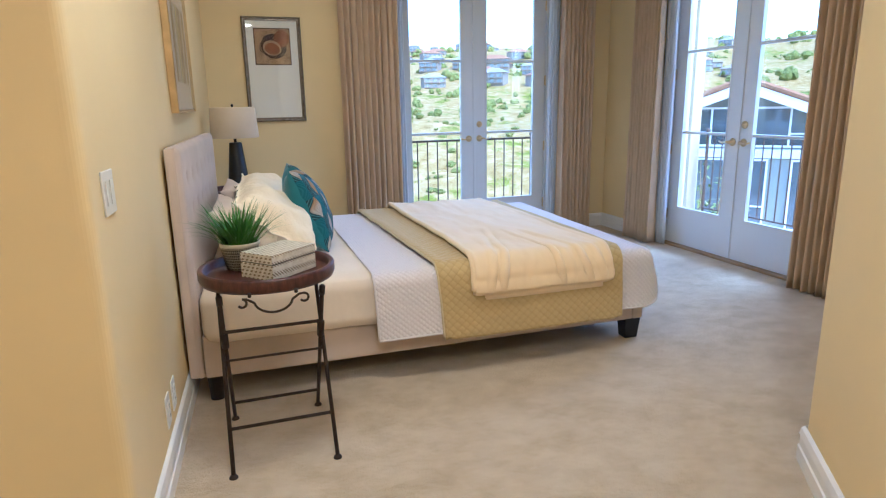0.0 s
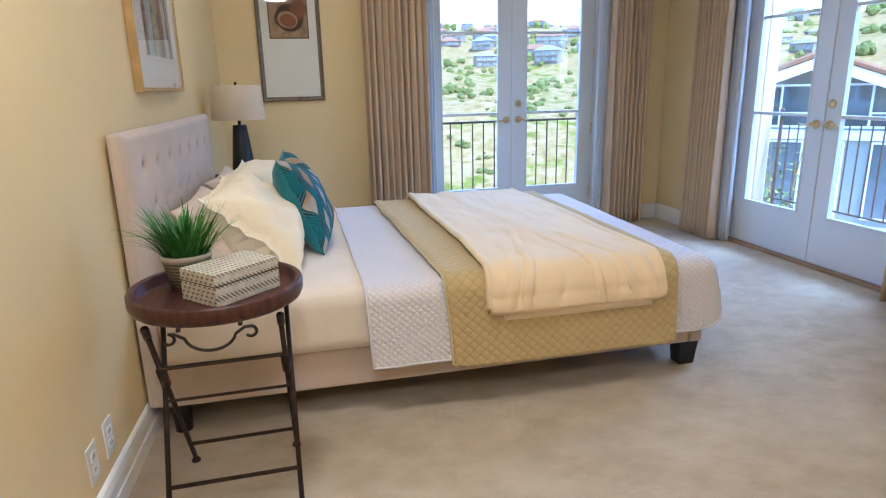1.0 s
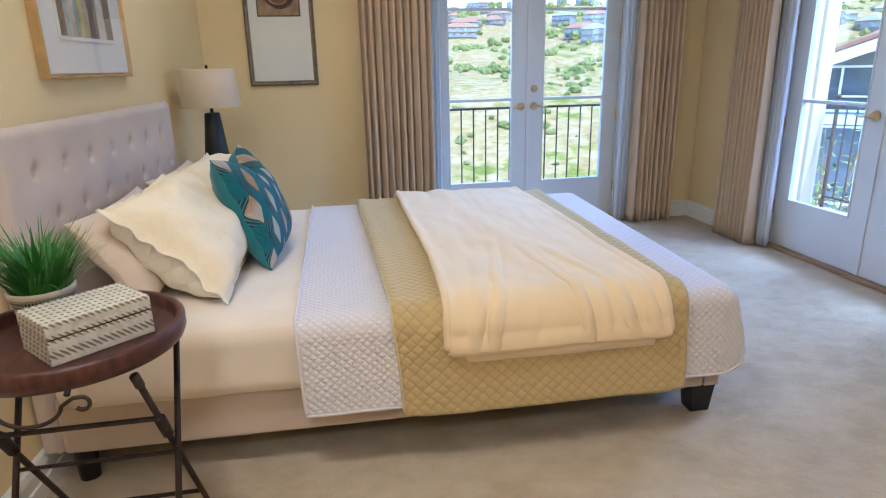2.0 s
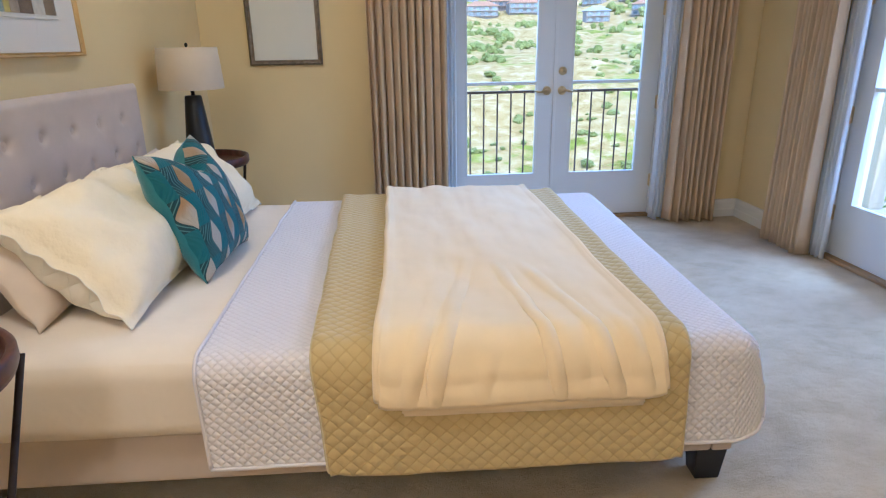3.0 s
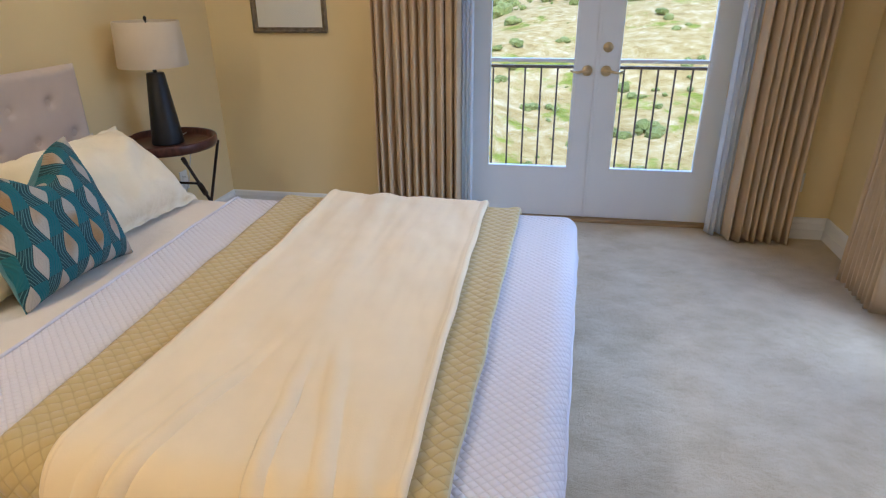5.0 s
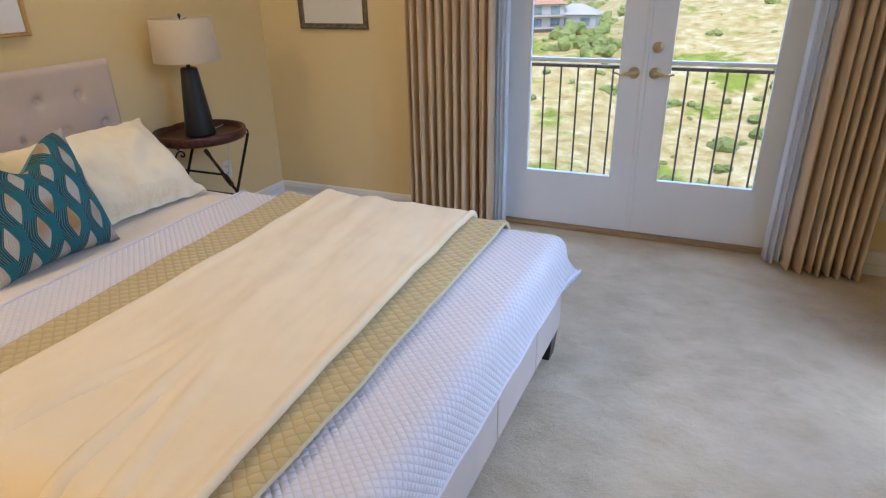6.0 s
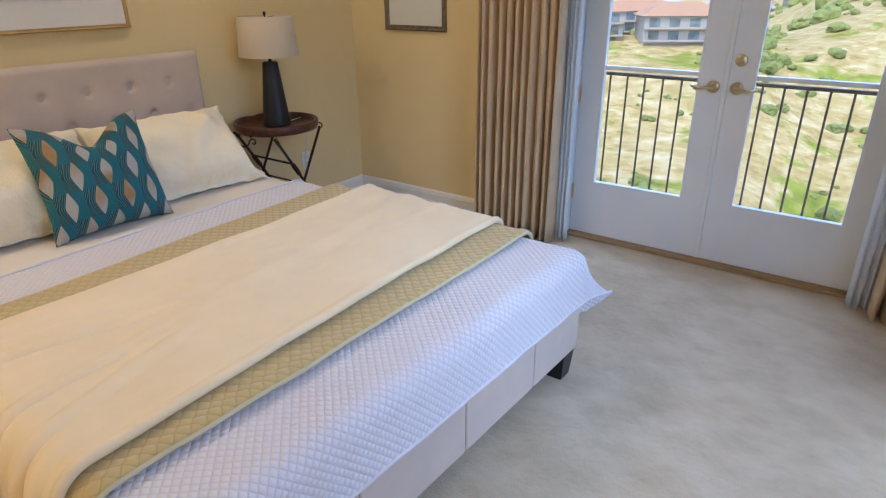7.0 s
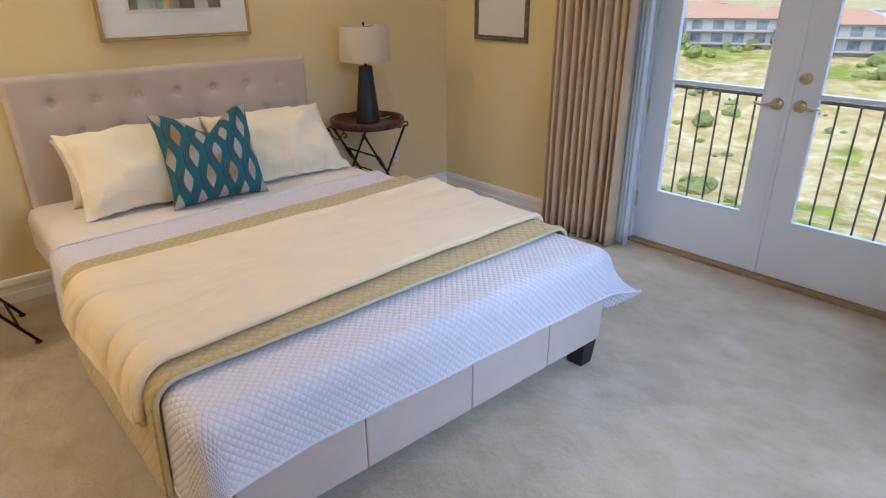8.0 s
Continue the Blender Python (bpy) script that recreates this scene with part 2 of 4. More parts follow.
def add_tube(bm, pts, r, n=8):
    """A round bar along points; r is one radius or one for each point."""
    pts = [Vector(p) for p in pts]
    rs = r if isinstance(r, (list, tuple)) else [r] * len(pts)
    rings = []
    side = None
    for i, p in enumerate(pts):
        d = (pts[min(i + 1, len(pts) - 1)] - pts[max(i - 1, 0)]).normalized()
        if side is None:
            side = d.orthogonal().normalized()
        side = (side - d * side.dot(d)).normalized()
        up = d.cross(side)
        rings.append([bm.verts.new(p + (side * math.cos(a) + up * math.sin(a)) * rs[i]) for a in (2 * math.pi * k / n for k in range(n))])
    for a, b in zip(rings, rings[1:]):
        for k in range(n):
            bm.faces.new((a[k], a[(k + 1) % n], b[(k + 1) % n], b[k]))
    bm.faces.new(rings[0][::-1])
    bm.faces.new(rings[-1])
    return bm


def tube(pts, r, n=8):
    return add_tube(bmesh.new(), pts, r, n)


def lathe(profile, n=32, close=True):
    """Turned body from (radius, height) pairs about z."""
    bm = bmesh.new()
    rings = [[bm.verts.new((r * math.cos(2 * math.pi * k / n), r * math.sin(2 * math.pi * k / n), z)) for k in range(n)] for r, z in profile]
    for a, b in zip(rings, rings[1:]):
        for k in range(n):
            bm.faces.new((a[k], a[(k + 1) % n], b[(k + 1) % n], b[k]))
    if close:
        bm.faces.new(rings[0][::-1])
        bm.faces.new(rings[-1])
    return bm


def sheet(fn, us, vs, uv=None):
    """A grid surface fn(u, v), with uv(u, v) in metres."""
    bm = bmesh.new()
    lay = bm.loops.layers.uv.new("UVMap")
    g = [[bm.verts.new(fn(u, v)) for v in vs] for u in us]
    for i in range(len(us) - 1):
        for j in range(len(vs) - 1):
            f = bm.faces.new((g[i][j], g[i + 1][j], g[i + 1][j + 1], g[i][j + 1]))
            for l, (p, q) in zip(f.loops, ((i, j), (i + 1, j), (i + 1, j + 1), (i, j + 1))):
                l[lay].uv = uv(us[p], vs[q]) if uv else (us[p], vs[q])
    return bm


def spread(a, b, n):
    return [a + (b - a) * k / (n - 1) for k in range(n)]


def thicken(ob, t, offset=-1.0):
    md = ob.modifiers.new("thickness", "SOLIDIFY")
    md.thickness, md.offset = t, offset
    return ob


def extrude_path(path, profile):
    """A moulding: profile (out, up) pairs swept along a plan path with the room on its right-hand side."""
    bm = bmesh.new()
    rings = []
    for i, p in enumerate(path):
        p = Vector((*p, 0))
        d0 = (Vector((*path[i], 0)) - Vector((*path[i - 1], 0))).normalized() if i else None
        d1 = (Vector((*path[i + 1], 0)) - Vector((*path[i], 0))).normalized() if i + 1 < len(path) else None
        d0, d1 = d0 or d1, d1 or d0
        n0, n1 = Vector((d0.y, -d0.x, 0)), Vector((d1.y, -d1.x, 0))
        n = (n0 + n1) / max(0.3, 1 + n0.dot(n1))
        rings.append([bm.verts.new(p + n * o + Vector((0, 0, h))) for o, h in profile])
    k = len(profile)
    for a, b in zip(rings, rings[1:]):
        for j in range(k):
            bm.faces.new((a[j], a[(j + 1) % k], b[(j + 1) % k], b[j]))
    bm.faces.new(rings[0])
    bm.faces.new(rings[-1][::-1])
    return bm


# ---- the room ----
H = 2.75                                # ceiling
YN, XE = 5.925, 3.85                    # north wall and east wall faces
WN, WS = (0.03, YN), (-0.165, 2.03)    # the headboard wall's ends
D1X, D1W = 2.425, 1.53                  # north doors: middle and width of the pair
D2Y = 4.2                             # east doors: middle
DOOR_H = 2.44


def wall(name, pieces, label):
    bm = bmesh.new()
    for lo, hi in pieces:
        add_box(bm, lo, hi)
    return tagged(part(name, bm, wall_paint), label, "wall", kind="structure")


def prism(name, corners, z0, z1, material, label, category):
    bm = bmesh.new()
    a = [bm.verts.new((*c, z0)) for c in corners]
    b = [bm.verts.new((*c, z1)) for c in corners]
    n = len(corners)
    bm.faces.new(a)
    bm.faces.new(b[::-1])
    for k in range(n):
        bm.faces.new((a[k], a[(k + 1) % n], b[(k + 1) % n], b[k]))
    return tagged(part(name, bm, material), label, category, kind="structure")


tagged(part("floor", box((-1.8, -1.8, -0.25), (XE + 0.03, YN + 0.12, 0.0)), carpet), "cream wall-to-wall carpet with soft footprints in the pile", "carpet", kind="structure")
tagged(part("ceiling", box((-1.8, -1.8, H), (XE + 0.3, YN + 0.25, H + 0.2)), ceiling_paint), "off-white painted ceiling", "ceiling", kind="structure")
# Unseen fixtures, made up to go with the added fill lamps.
for lx, ly, lw in FILL_LAMPS:
    cl = thing("fill_light_fixture", (lx, ly, H), label="added round flush fill light with warm diffuser, out of view", category="ceiling light", group="ceiling lights")
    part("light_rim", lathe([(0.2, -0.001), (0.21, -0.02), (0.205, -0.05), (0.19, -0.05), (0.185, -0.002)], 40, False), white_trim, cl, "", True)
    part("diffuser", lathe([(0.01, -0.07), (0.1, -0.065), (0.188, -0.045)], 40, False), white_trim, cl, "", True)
o1, o2 = D1X - D1W / 2 - 0.03, D1X + D1W / 2 + 0.03
wall("wall_north", [((-0.3, YN, 0), (o1, YN + 0.25, H)), ((o2, YN, 0), (XE + 0.3, YN + 0.25, H)), ((o1, YN, DOOR_H + 0.03), (o2, YN + 0.25, H))],
     "tan painted wall around the glazed double doors")
p1, p2 = D2Y - D1W / 2 - 0.03, D2Y + D1W / 2 + 0.03
wall("wall_east", [((XE, -1.8, 0), (XE + 0.25, p1, H)), ((XE, p2, 0), (XE + 0.25, YN, H)), ((XE, p1, DOOR_H + 0.03), (XE + 0.25, p2, H))],
     "tan painted wall with a second pair of glazed doors")


def rounded_corner(c, a, b, r=0.03, n=6):
    """Points of a soft plaster corner at c between the ways to a and b."""
    c, a, b = Vector(c), Vector(a), Vector(b)
    p, q = c + (a - c).normalized() * r, c + (b - c).normalized() * r
    return [tuple(p.lerp(c, t_).lerp(c.lerp(q, t_), t_)) for t_ in spread(0, 1, n)]


prism("wall_west", [(-0.4, YN), (-0.4, WS[1] + 0.3), (-1.8, WS[1] + 0.3), (-1.8, WS[1])] + rounded_corner(WS, (-1.8, WS[1]), WN, 0.035, 8) + [WN], 0, H, wall_paint,
      "tan painted headboard wall with a soft rounded outer corner", "wall")
PIER = [(2.02, 1.86), (1.2, 0.72), (1.2, -1.8), (1.45, -1.8), (1.45, 0.6), (2.3, 0.6), (2.3, 1.86)]
prism("wall_entry", rounded_corner(PIER[0], PIER[-1], PIER[1], 0.035, 8) + PIER[1:], 0, H, wall_paint, "tan painted entry wall with a soft rounded corner", "wall")
wall("wall_south", [((-1.8, -1.8, 0), (1.2, -1.6, H)), ((2.3, 0.6, 0), (XE, 0.8, H))], "tan painted wall behind the entrance")
wall("wall_hall", [((-1.8, -1.6, 0), (-1.6, WS[1], H))], "tan painted hall wall")

BASE = [(0, 0), (0.018, 0), (0.018, 0.055), (0.013, 0.06), (0.013, 0.095), (0.017, 0.1), (0.012, 0.125), (0.005, 0.132), (0, 0.134)]


def baseboard(name, path):
    tagged(part(name, extrude_path(path, BASE), white_trim), "white painted stepped baseboard moulding", "baseboard", kind="structure")


baseboard("baseboard_west", [(WS[0] - 0.5, WS[1]), WS, WN, (o1 - 0.07, YN)])
baseboard("baseboard_corner", [(o2 + 0.07, YN), (XE, YN), (XE, p2 + 0.07)])
baseboard("baseboard_east", [(XE, p1 - 0.07), (XE, 0.8)])
baseboard("baseboard_entry", [(2.3, 1.0), (2.3, 1.86), (2.02, 1.86), (1.2, 0.72), (1.2, -1.2)])


# ---- glazed double doors ----
def make_doors(name, m, label):
    """A pair of glazed doors in the plane y = 0, the room on the -y side, the middle at x = 0."""
    root = thing(name, label=label, category="french door", kind="structure")
    w = D1W / 2
    jamb = bmesh.new()
    for s in (-1, 1):
        add_box(jamb, (s * (w + 0.015) - 0.0145, -0.02, 0), (s * (w + 0.015) + 0.0145, 0.12, DOOR_H + 0.03), 0.002)
    add_box(jamb, (-w, -0.02, DOOR_H + 0.003), (w, 0.12, DOOR_H + 0.03), 0.002)
    part("door_frame", jamb, door_paint, root)
    part("threshold", box((-w - 0.03, -0.045, 0.001), (w + 0.03, 0.12, 0.022), 0.005), sill_wood, root, "varnished wooden threshold")
    st, z0, z1 = 0.12, 0.345, 2.31
    for s in (-1, 1):
        a, b = (-w + 0.002, -0.002) if s < 0 else (0.002, w - 0.002)
        leaf = bmesh.new()
        for lo, hi in (((a, 0, 0.026), (a + st, 0.045, DOOR_H)), ((b - st, 0, 0.026), (b, 0.045, DOOR_H)),
                       ((a + st, 0, 0.026), (b - st, 0.045, z0)), ((a + st, 0, z1), (b - st, 0.045, DOOR_H))):
            add_box(leaf, lo, hi)
        bead = 0.012
        for lo, hi in (((a + st, -0.004, z0), (a + st + bead, 0.03, z1)), ((b - st - bead, -0.004, z0), (b - st, 0.03, z1)),
                       ((a + st, -0.0035, z0), (b - st, 0.03, z0 + bead)), ((a + st, -0.0035, z1 - bead), (b - st, 0.03, z1))):
            add_box(leaf, lo, hi, 0.003)
        door = part("door_leaf", leaf, door_paint, root, "white painted glazed door leaf")
        for z in (1.01, 1.68):
            part("glazing_bar", box((a + st + 0.002, 0.004, z - 0.011), (b - st - 0.002, 0.04, z + 0.011), 0.004), door_paint, door)
        for q0, q1 in ((z0 + 0.002, 1.0), (1.02, 1.67), (1.69, z1 - 0.002)):
            g = part("pane", box((a + st + 0.003, 0.02, q0), (b - st - 0.003, 0.026, q1)), glass, door)
            g.visible_shadow = False
        # lever and plates
        hx = -0.055 if s < 0 else 0.055
        z = 0.955
        lev = bmesh.new()
        ro = lathe([(0.031, 0), (0.031, 0.006), (0.024, 0.012), (0.012, 0.016), (0.012, 0.045)], 20)
        me_ = bpy.data.meshes.new("tmp")
        ro.to_mesh(me_)
        ro.free()
        lev.from_mesh(me_)
        bmesh.ops.transform(lev, matrix=pose(hx, -0.0005, z, 90), verts=lev.verts)
        add_tube(lev, [(hx, -0.045, z), (hx + s * 0.02, -0.048, z + 0.003), (hx + s * 0.06, -0.047, z - 0.006), (hx + s * 0.1, -0.044, z + 0.004)], [0.01, 0.009, 0.0075, 0.006], 10)
        part("lever_handle", lev, brass, door, "polished brass lever handle", True)
        if s > 0:
            bo = lathe([(0.029, 0), (0.029, 0.008), (0.022, 0.014), (0.012, 0.015), (0.012, 0.022)], 20)
            bmesh.ops.transform(bo, matrix=pose(hx, -0.0005, z + 0.135, 90), verts=bo.verts)
            part("deadbolt", bo, brass, door, "round brass deadbolt", True)
        for z in (0.28, 0.86, 1.5, 2.2):
            hg = bmesh.new()
            x = s * (w + 0.001)
            add_box(hg, (x - 0.012, -0.006, z - 0.045), (x + 0.012, 0.0, z + 0.045), 0.002)
            add_tube(hg, [(x, -0.009, z - 0.05), (x, -0.009, z + 0.05)], 0.006, 8)
            part("hinge", hg, brass, root)
    part("astragal", box((-0.012, -0.008, 0.026), (0.012, -0.0005, DOOR_H), 0.003), door_paint, root)
    root.matrix_basis = m
    return root


make_doors("door_north", pose(D1X, 6.03, 0), "white double french doors with brass levers, closed")
make_doors("door_east", pose(3.9, D2Y, 0, 0, 0, -90), "white double french doors to the balcony, closed")


# ---- curtains ----
def drape(name, x0, x1, z0, z1, m, pleats, depth, material, label, seed=0, category="curtain"):
    """A pleated panel hanging along x, in the plane y = 0."""
    rnd = random.Random(seed)
    ph = [rnd.uniform(-0.9, 0.9) for _ in range(pleats + 2)]

    def fn(u, v):
        k = u * pleats
        i = int(k)
        a = ph[i] * (1 - (k - i)) + ph[i + 1] * (k - i)
        low = 1 - v
        wob = 0.25 * a * low
        y = depth * (0.55 + 0.45 * low) * (math.sin(2 * math.pi * (k + wob)) + 0.3 * math.sin(4 * math.pi * k + a * 3))
        x = x0 + (x1 - x0) * (u + 0.012 * math.cos(2 * math.pi * k) + 0.02 * a * low * math.sin(math.pi * u))
        y += 0.012 * low * noise.noise((u * 4, v * 3, seed))
        return (x, y, z0 + (z1 - z0) * v + (0.008 * math.sin(k * 3 + a) if v < 0.01 else 0))
    ob = part(name, sheet(fn, spread(0, 1, pleats * 12 + 1), spread(0, 1, 26)), material, None, "", True)
    thicken(ob, 0.004, 0)
    ob.matrix_basis = m
    return tagged(ob, label, category, "curtains")


YD = YN - 0.1
drape("curtain", 1.11, 1.63, 0.012, 2.66, pose(0, YD, 0), 10, 0.045, drape_cloth, "tan pleated full-length curtain beside the doors", 1)
drape("curtain", 3.24, 3.6, 0.012, 2.66, pose(0, YD, 0), 8, 0.045, drape_cloth, "tan pleated full-length curtain beside the doors", 2)
drape("curtain", 4.97, 5.37, 0.012, 2.66, pose(XE - 0.1, 0, 0, 0, 0, 90), 9, 0.045, drape_cloth, "tan pleated full-length curtain by the balcony doors", 3)
drape("curtain", 3.0, 3.5, 0.012, 2.66, pose(XE - 0.1, 0, 0, 0, 0, 90), 9, 0.045, drape_cloth, "tan pleated full-length curtain by the balcony doors", 4)
drape("sheer_curtain", 1.6, 1.7, 0.012, 2.62, pose(0, YN - 0.035, 0), 4, 0.016, sheer_cloth, "white sheer inner curtain drawn aside", 5)
drape("sheer_curtain", 3.15, 3.26, 0.012, 2.62, pose(0, YN - 0.035, 0), 4, 0.016, sheer_cloth, "white sheer inner curtain drawn aside", 6)
drape("sheer_curtain", 4.88, 5.02, 0.012, 2.62, pose(XE - 0.035, 0, 0, 0, 0, 90), 4, 0.016, sheer_cloth, "white sheer inner curtain drawn aside", 7)
drape("sheer_curtain", 3.41, 3.53, 0.012, 2.62, pose(XE - 0.035, 0, 0, 0, 0, 90), 4, 0.016, sheer_cloth, "white sheer inner curtain drawn aside", 8)
for name, a, b, m in (("curtain_rod", 0.95, 3.68, pose(0, YD, 2.68)), ("curtain_rod", 2.8, 5.55, pose(XE - 0.1, 0, 2.68, 0, 0, 90))):
    r_ = thing(name, label="dark metal curtain rod above the doors", category="curtain rod")
    part("rod", tube([(a, 0, 0), (b, 0, 0)], 0.014, 12), rail_iron, r_, "", True)
    for x in (a + 0.08, b - 0.08):
        part("bracket", tube([(x, 0, 0), (x, 0.099, 0)], 0.01), rail_iron, r_)
    r_.matrix_basis = m


# ---- the bed ----
BX0, BX1, BY0, BY1 = 0.115, 2.27, 3.02, 4.72     # frame
MX0, MX1, MY0, MY1, MZ = 0.12, 2.24, 2.97, 4.72, 0.53
bed = thing("bed", (1.2, 3.85, 0), label="pinkish taupe upholstered bed with a buttoned headboard", category="bed")
INV = pose(-1.2, -3.85, 0)


def settle(p):
    """Where a point of the bed comes to lie: the bed stands slightly askew, its bedding spreading towards the head."""
    s = (p[0] - 0.113) / 2.107
    near = Vector((-0.035 + 2.205 * s, 3.113 - 0.045 * s))
    far = Vector((0.06 + 2.191 * s, 4.694 - 0.05 * s))
    q = near.lerp(far, (p[1] - 3.025) / 1.665)
    return Vector((q.x, q.y, p[2]))


def settled(bm):
    for v in bm.verts:
        v.co = settle(v.co)
    return bm


def bedpart(name, bm, material, label="", smooth=False, parent=None):
    settled(bm)
    bmesh.ops.transform(bm, matrix=INV, verts=bm.verts)
    return part(name, bm, material, parent or bed, label, smooth)


HY0, HY1, HZ = 3.025, 4.69, 1.133


def headboard_face():
    us, vs = spread(0, 1, 200), spread(0, 1, 110)
    cols, rowz = spread(HY0 + 0.2, HY1 - 0.2, 7), (0.99, 0.84)

    def fn(u, v):
        y, z = HY0 + (HY1 - HY0) * u, 0.12 + (HZ - 0.12) * v
        e = min(min(u, 1 - u) * (HY1 - HY0), (1 - v) * (HZ - 0.12))
        x = 0.113 - 0.02 * max(0, 1 - e / 0.03) ** 2
        for k, rz in enumerate(rowz):
            for c in cols:
                c2 = c + (0.105 if k else 0)
                d = math.hypot(y - c2, z - rz)
                x -= 0.019 * math.exp(-(d / 0.019) ** 2) + 0.007 * math.exp(-(d / 0.055) ** 2)
        return (x, y, z)
    return sheet(fn, us, vs)


hb = bedpart("headboard", box((0.053, HY0 + 0.001, 0.12), (0.098, HY1 - 0.001, HZ - 0.004), 0.012), upholstery)
bedpart("headboard_padding", headboard_face(), upholstery, "", True, hb)
for k, rz in enumerate((0.99, 0.84)):
    for c in spread(HY0 + 0.2, HY1 - 0.2, 7)[: 7 - k]:
        b_ = lathe([(0.004, 0), (0.011, 0.001), (0.01, 0.005), (0.003, 0.0075)], 14)
        bmesh.ops.transform(b_, matrix=pose(0.0915, c + (0.105 if k else 0), rz, 0, 90), verts=b_.verts)
        bedpart("button", b_, upholstery, "", True, hb)
for lo, hi in (((BX0, BY0, 0.118), (BX1 - 0.06, BY0 + 0.05, 0.315)), ((BX0, BY1 - 0.05, 0.118), (BX1 - 0.06, BY1, 0.315))):
    bedpart("side_rail", box(lo, hi, 0.012), upholstery)
for a, b in ((BY0, 3.46), (3.462, 3.93), (3.932, 4.36), (4.362, BY1)):
    bedpart("footboard", box((BX1 - 0.058, a, 0.118), (BX1, b, 0.315), 0.008), upholstery)
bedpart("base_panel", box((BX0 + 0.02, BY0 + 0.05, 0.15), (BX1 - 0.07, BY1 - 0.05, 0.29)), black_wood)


def tapered_leg(x, y, top, bot, h):
    bm = box((x - top, y - top, 0.0), (x + top, y + top, h), 0.004)
    for v in bm.verts:
        k = bot / top + (1 - bot / top) * v.co.z / h
        v.co.x, v.co.y = x + (v.co.x - x) * k, y + (v.co.y - y) * k
    return bm


for x, y in ((BX1 - 0.05, BY0 + 0.06), (BX1 - 0.05, BY1 - 0.06)):
    bedpart("leg", tapered_leg(x, y, 0.047, 0.036, 0.122), black_wood, "black tapered wooden leg")
for y in (BY0 + 0.05, BY1 - 0.05):
    bedpart("leg", tube([(0.15, y, 0.0), (0.15, y, 0.122)], [0.03, 0.036], 18), black_wood, "black round leg")


def mattress_mesh():
    bm = box((MX0, MY0, 0.27), (MX1, MY1, MZ))
    bmesh.ops.subdivide_edges(bm, edges=bm.edges, cuts=24, use_grid_fill=True)
    for v in bm.verts:
        c = v.co
        r = 0.07
        q = Vector((min(max(c.x, MX0 + r), MX1 - r), min(max(c.y, MY0 + r), MY1 - r), min(max(c.z, 0.27 + r), MZ - r)))
        d = c - q
        if d.length > r:
            v.co = q + d.normalized() * r
        v.co.z += 0.005 * noise.noise(c * 4)
    return bm


tagged(part("mattress", settled(mattress_mesh()), sheet_cloth, None, "", True), "mattress in an ivory fitted sheet on the bed", "mattress")


def drape_over(a, b, off, drops, flare=0.1, R=0.06, ripple=0.006, seed=0.0, crown=0.0):
    """The place of a cloth's point (a, b) laid over the mattress: past its edges it bends down and hangs."""
    dF, dN, dB = drops
    xe, yn, yf = MX1 - R + 0.03, MY0 + R - 0.03, MY1 - R + 0.03
    ex, en, ef = max(0.0, a - xe), max(0.0, yn - b), max(0.0, b - yf)
    ey, dY, sy = (en, dN, -1) if en > 0 else (ef, dB, 1)
    z = MZ + off + crown * noise.noise((a * 2.2, b * 2.2, seed))
    if ex == 0 and ey == 0:
        return Vector((a, b, z))
    px, py = ex / dF if dF else 0.0, ey / dY if dY else 0.0
    rho, th = max(px, py), math.atan2(py, px)
    drop = rho * (dF * math.cos(th) ** 2 + dY * math.sin(th) ** 2)
    nx, ny = math.cos(th), math.sin(th) * sy
    if ey == 0:
        nx, ny = 1, 0
    if ex == 0:
        nx, ny = 0, sy
    R2 = R + off
    q = math.pi / 2 * R2
    if drop < q:
        out, down = R2 * math.sin(drop / R2), R2 * (1 - math.cos(drop / R2))
    else:
        out, down = R2 + flare * (drop - q), R2 + (drop - q) * 0.995
    w = min(1, drop / 0.3)
    along = a if ex == 0 else b
    out += ripple * w * (noise.noise((along * 5, seed, 3.1)) + 0.5 * noise.noise((along * 13, seed, 1.7)))
    bx, by = min(a, xe), min(max(b, yn), yf)
    return Vector((bx + nx * out, by + ny * out, z - down))


def blanket(name, x0, x1, drops, off, thick, material, label, near_skew=(0, 0), na=150, nb=220, flare=0.1, folds=None, category="quilt", seed=0.0, edge=None, hem=0.0015):
    """x0, x1: head and foot edges; drops: how far it hangs at foot, near side and far side."""
    dF, dN, dB = drops
    R = 0.06
    ys, yf = MY0 + R - 0.03 - dN, MY1 - R + 0.03 + dB

    def fn(u, v):
        b = ys + (yf - ys) * v
        a0, a1 = x0 + near_skew[0] * v, x1 + near_skew[1] * v
        a0 += 0.006 * noise.noise((b * 5, 1.0, seed))
        a1 += 0.006 * noise.noise((b * 5, 2.0, seed)) if dF == 0 else 0.0
        a = a0 + (a1 - a0) * u
        p = drape_over(a, b, off, drops, flare, R, seed=seed, crown=0.004)
        if folds:
            p = folds(p, a, b, u, v)
        return settle(p)
    ob = part(name, sheet(fn, spread(0, 1, na), spread(0, 1, nb), lambda u, v: (x0 + (x1 - x0) * u, ys + (yf - ys) * v)), material, None, "", True)
    thicken(ob, thick, 1.0)
    rim = bmesh.new()
    for k in (0.0, 1.0):
        add_tube(rim, [fn(k, v) + Vector((0, 0, thick * 0.4)) for v in spread(0, 1, 140)], thick * 0.5 + hem, 8)
        add_tube(rim, [fn(u, k) for u in spread(0, 1, 90)], thick * 0.5 + hem, 8)
    part("binding", rim, edge or material, ob, "", True)
    return tagged(ob, label, category, "bedding")


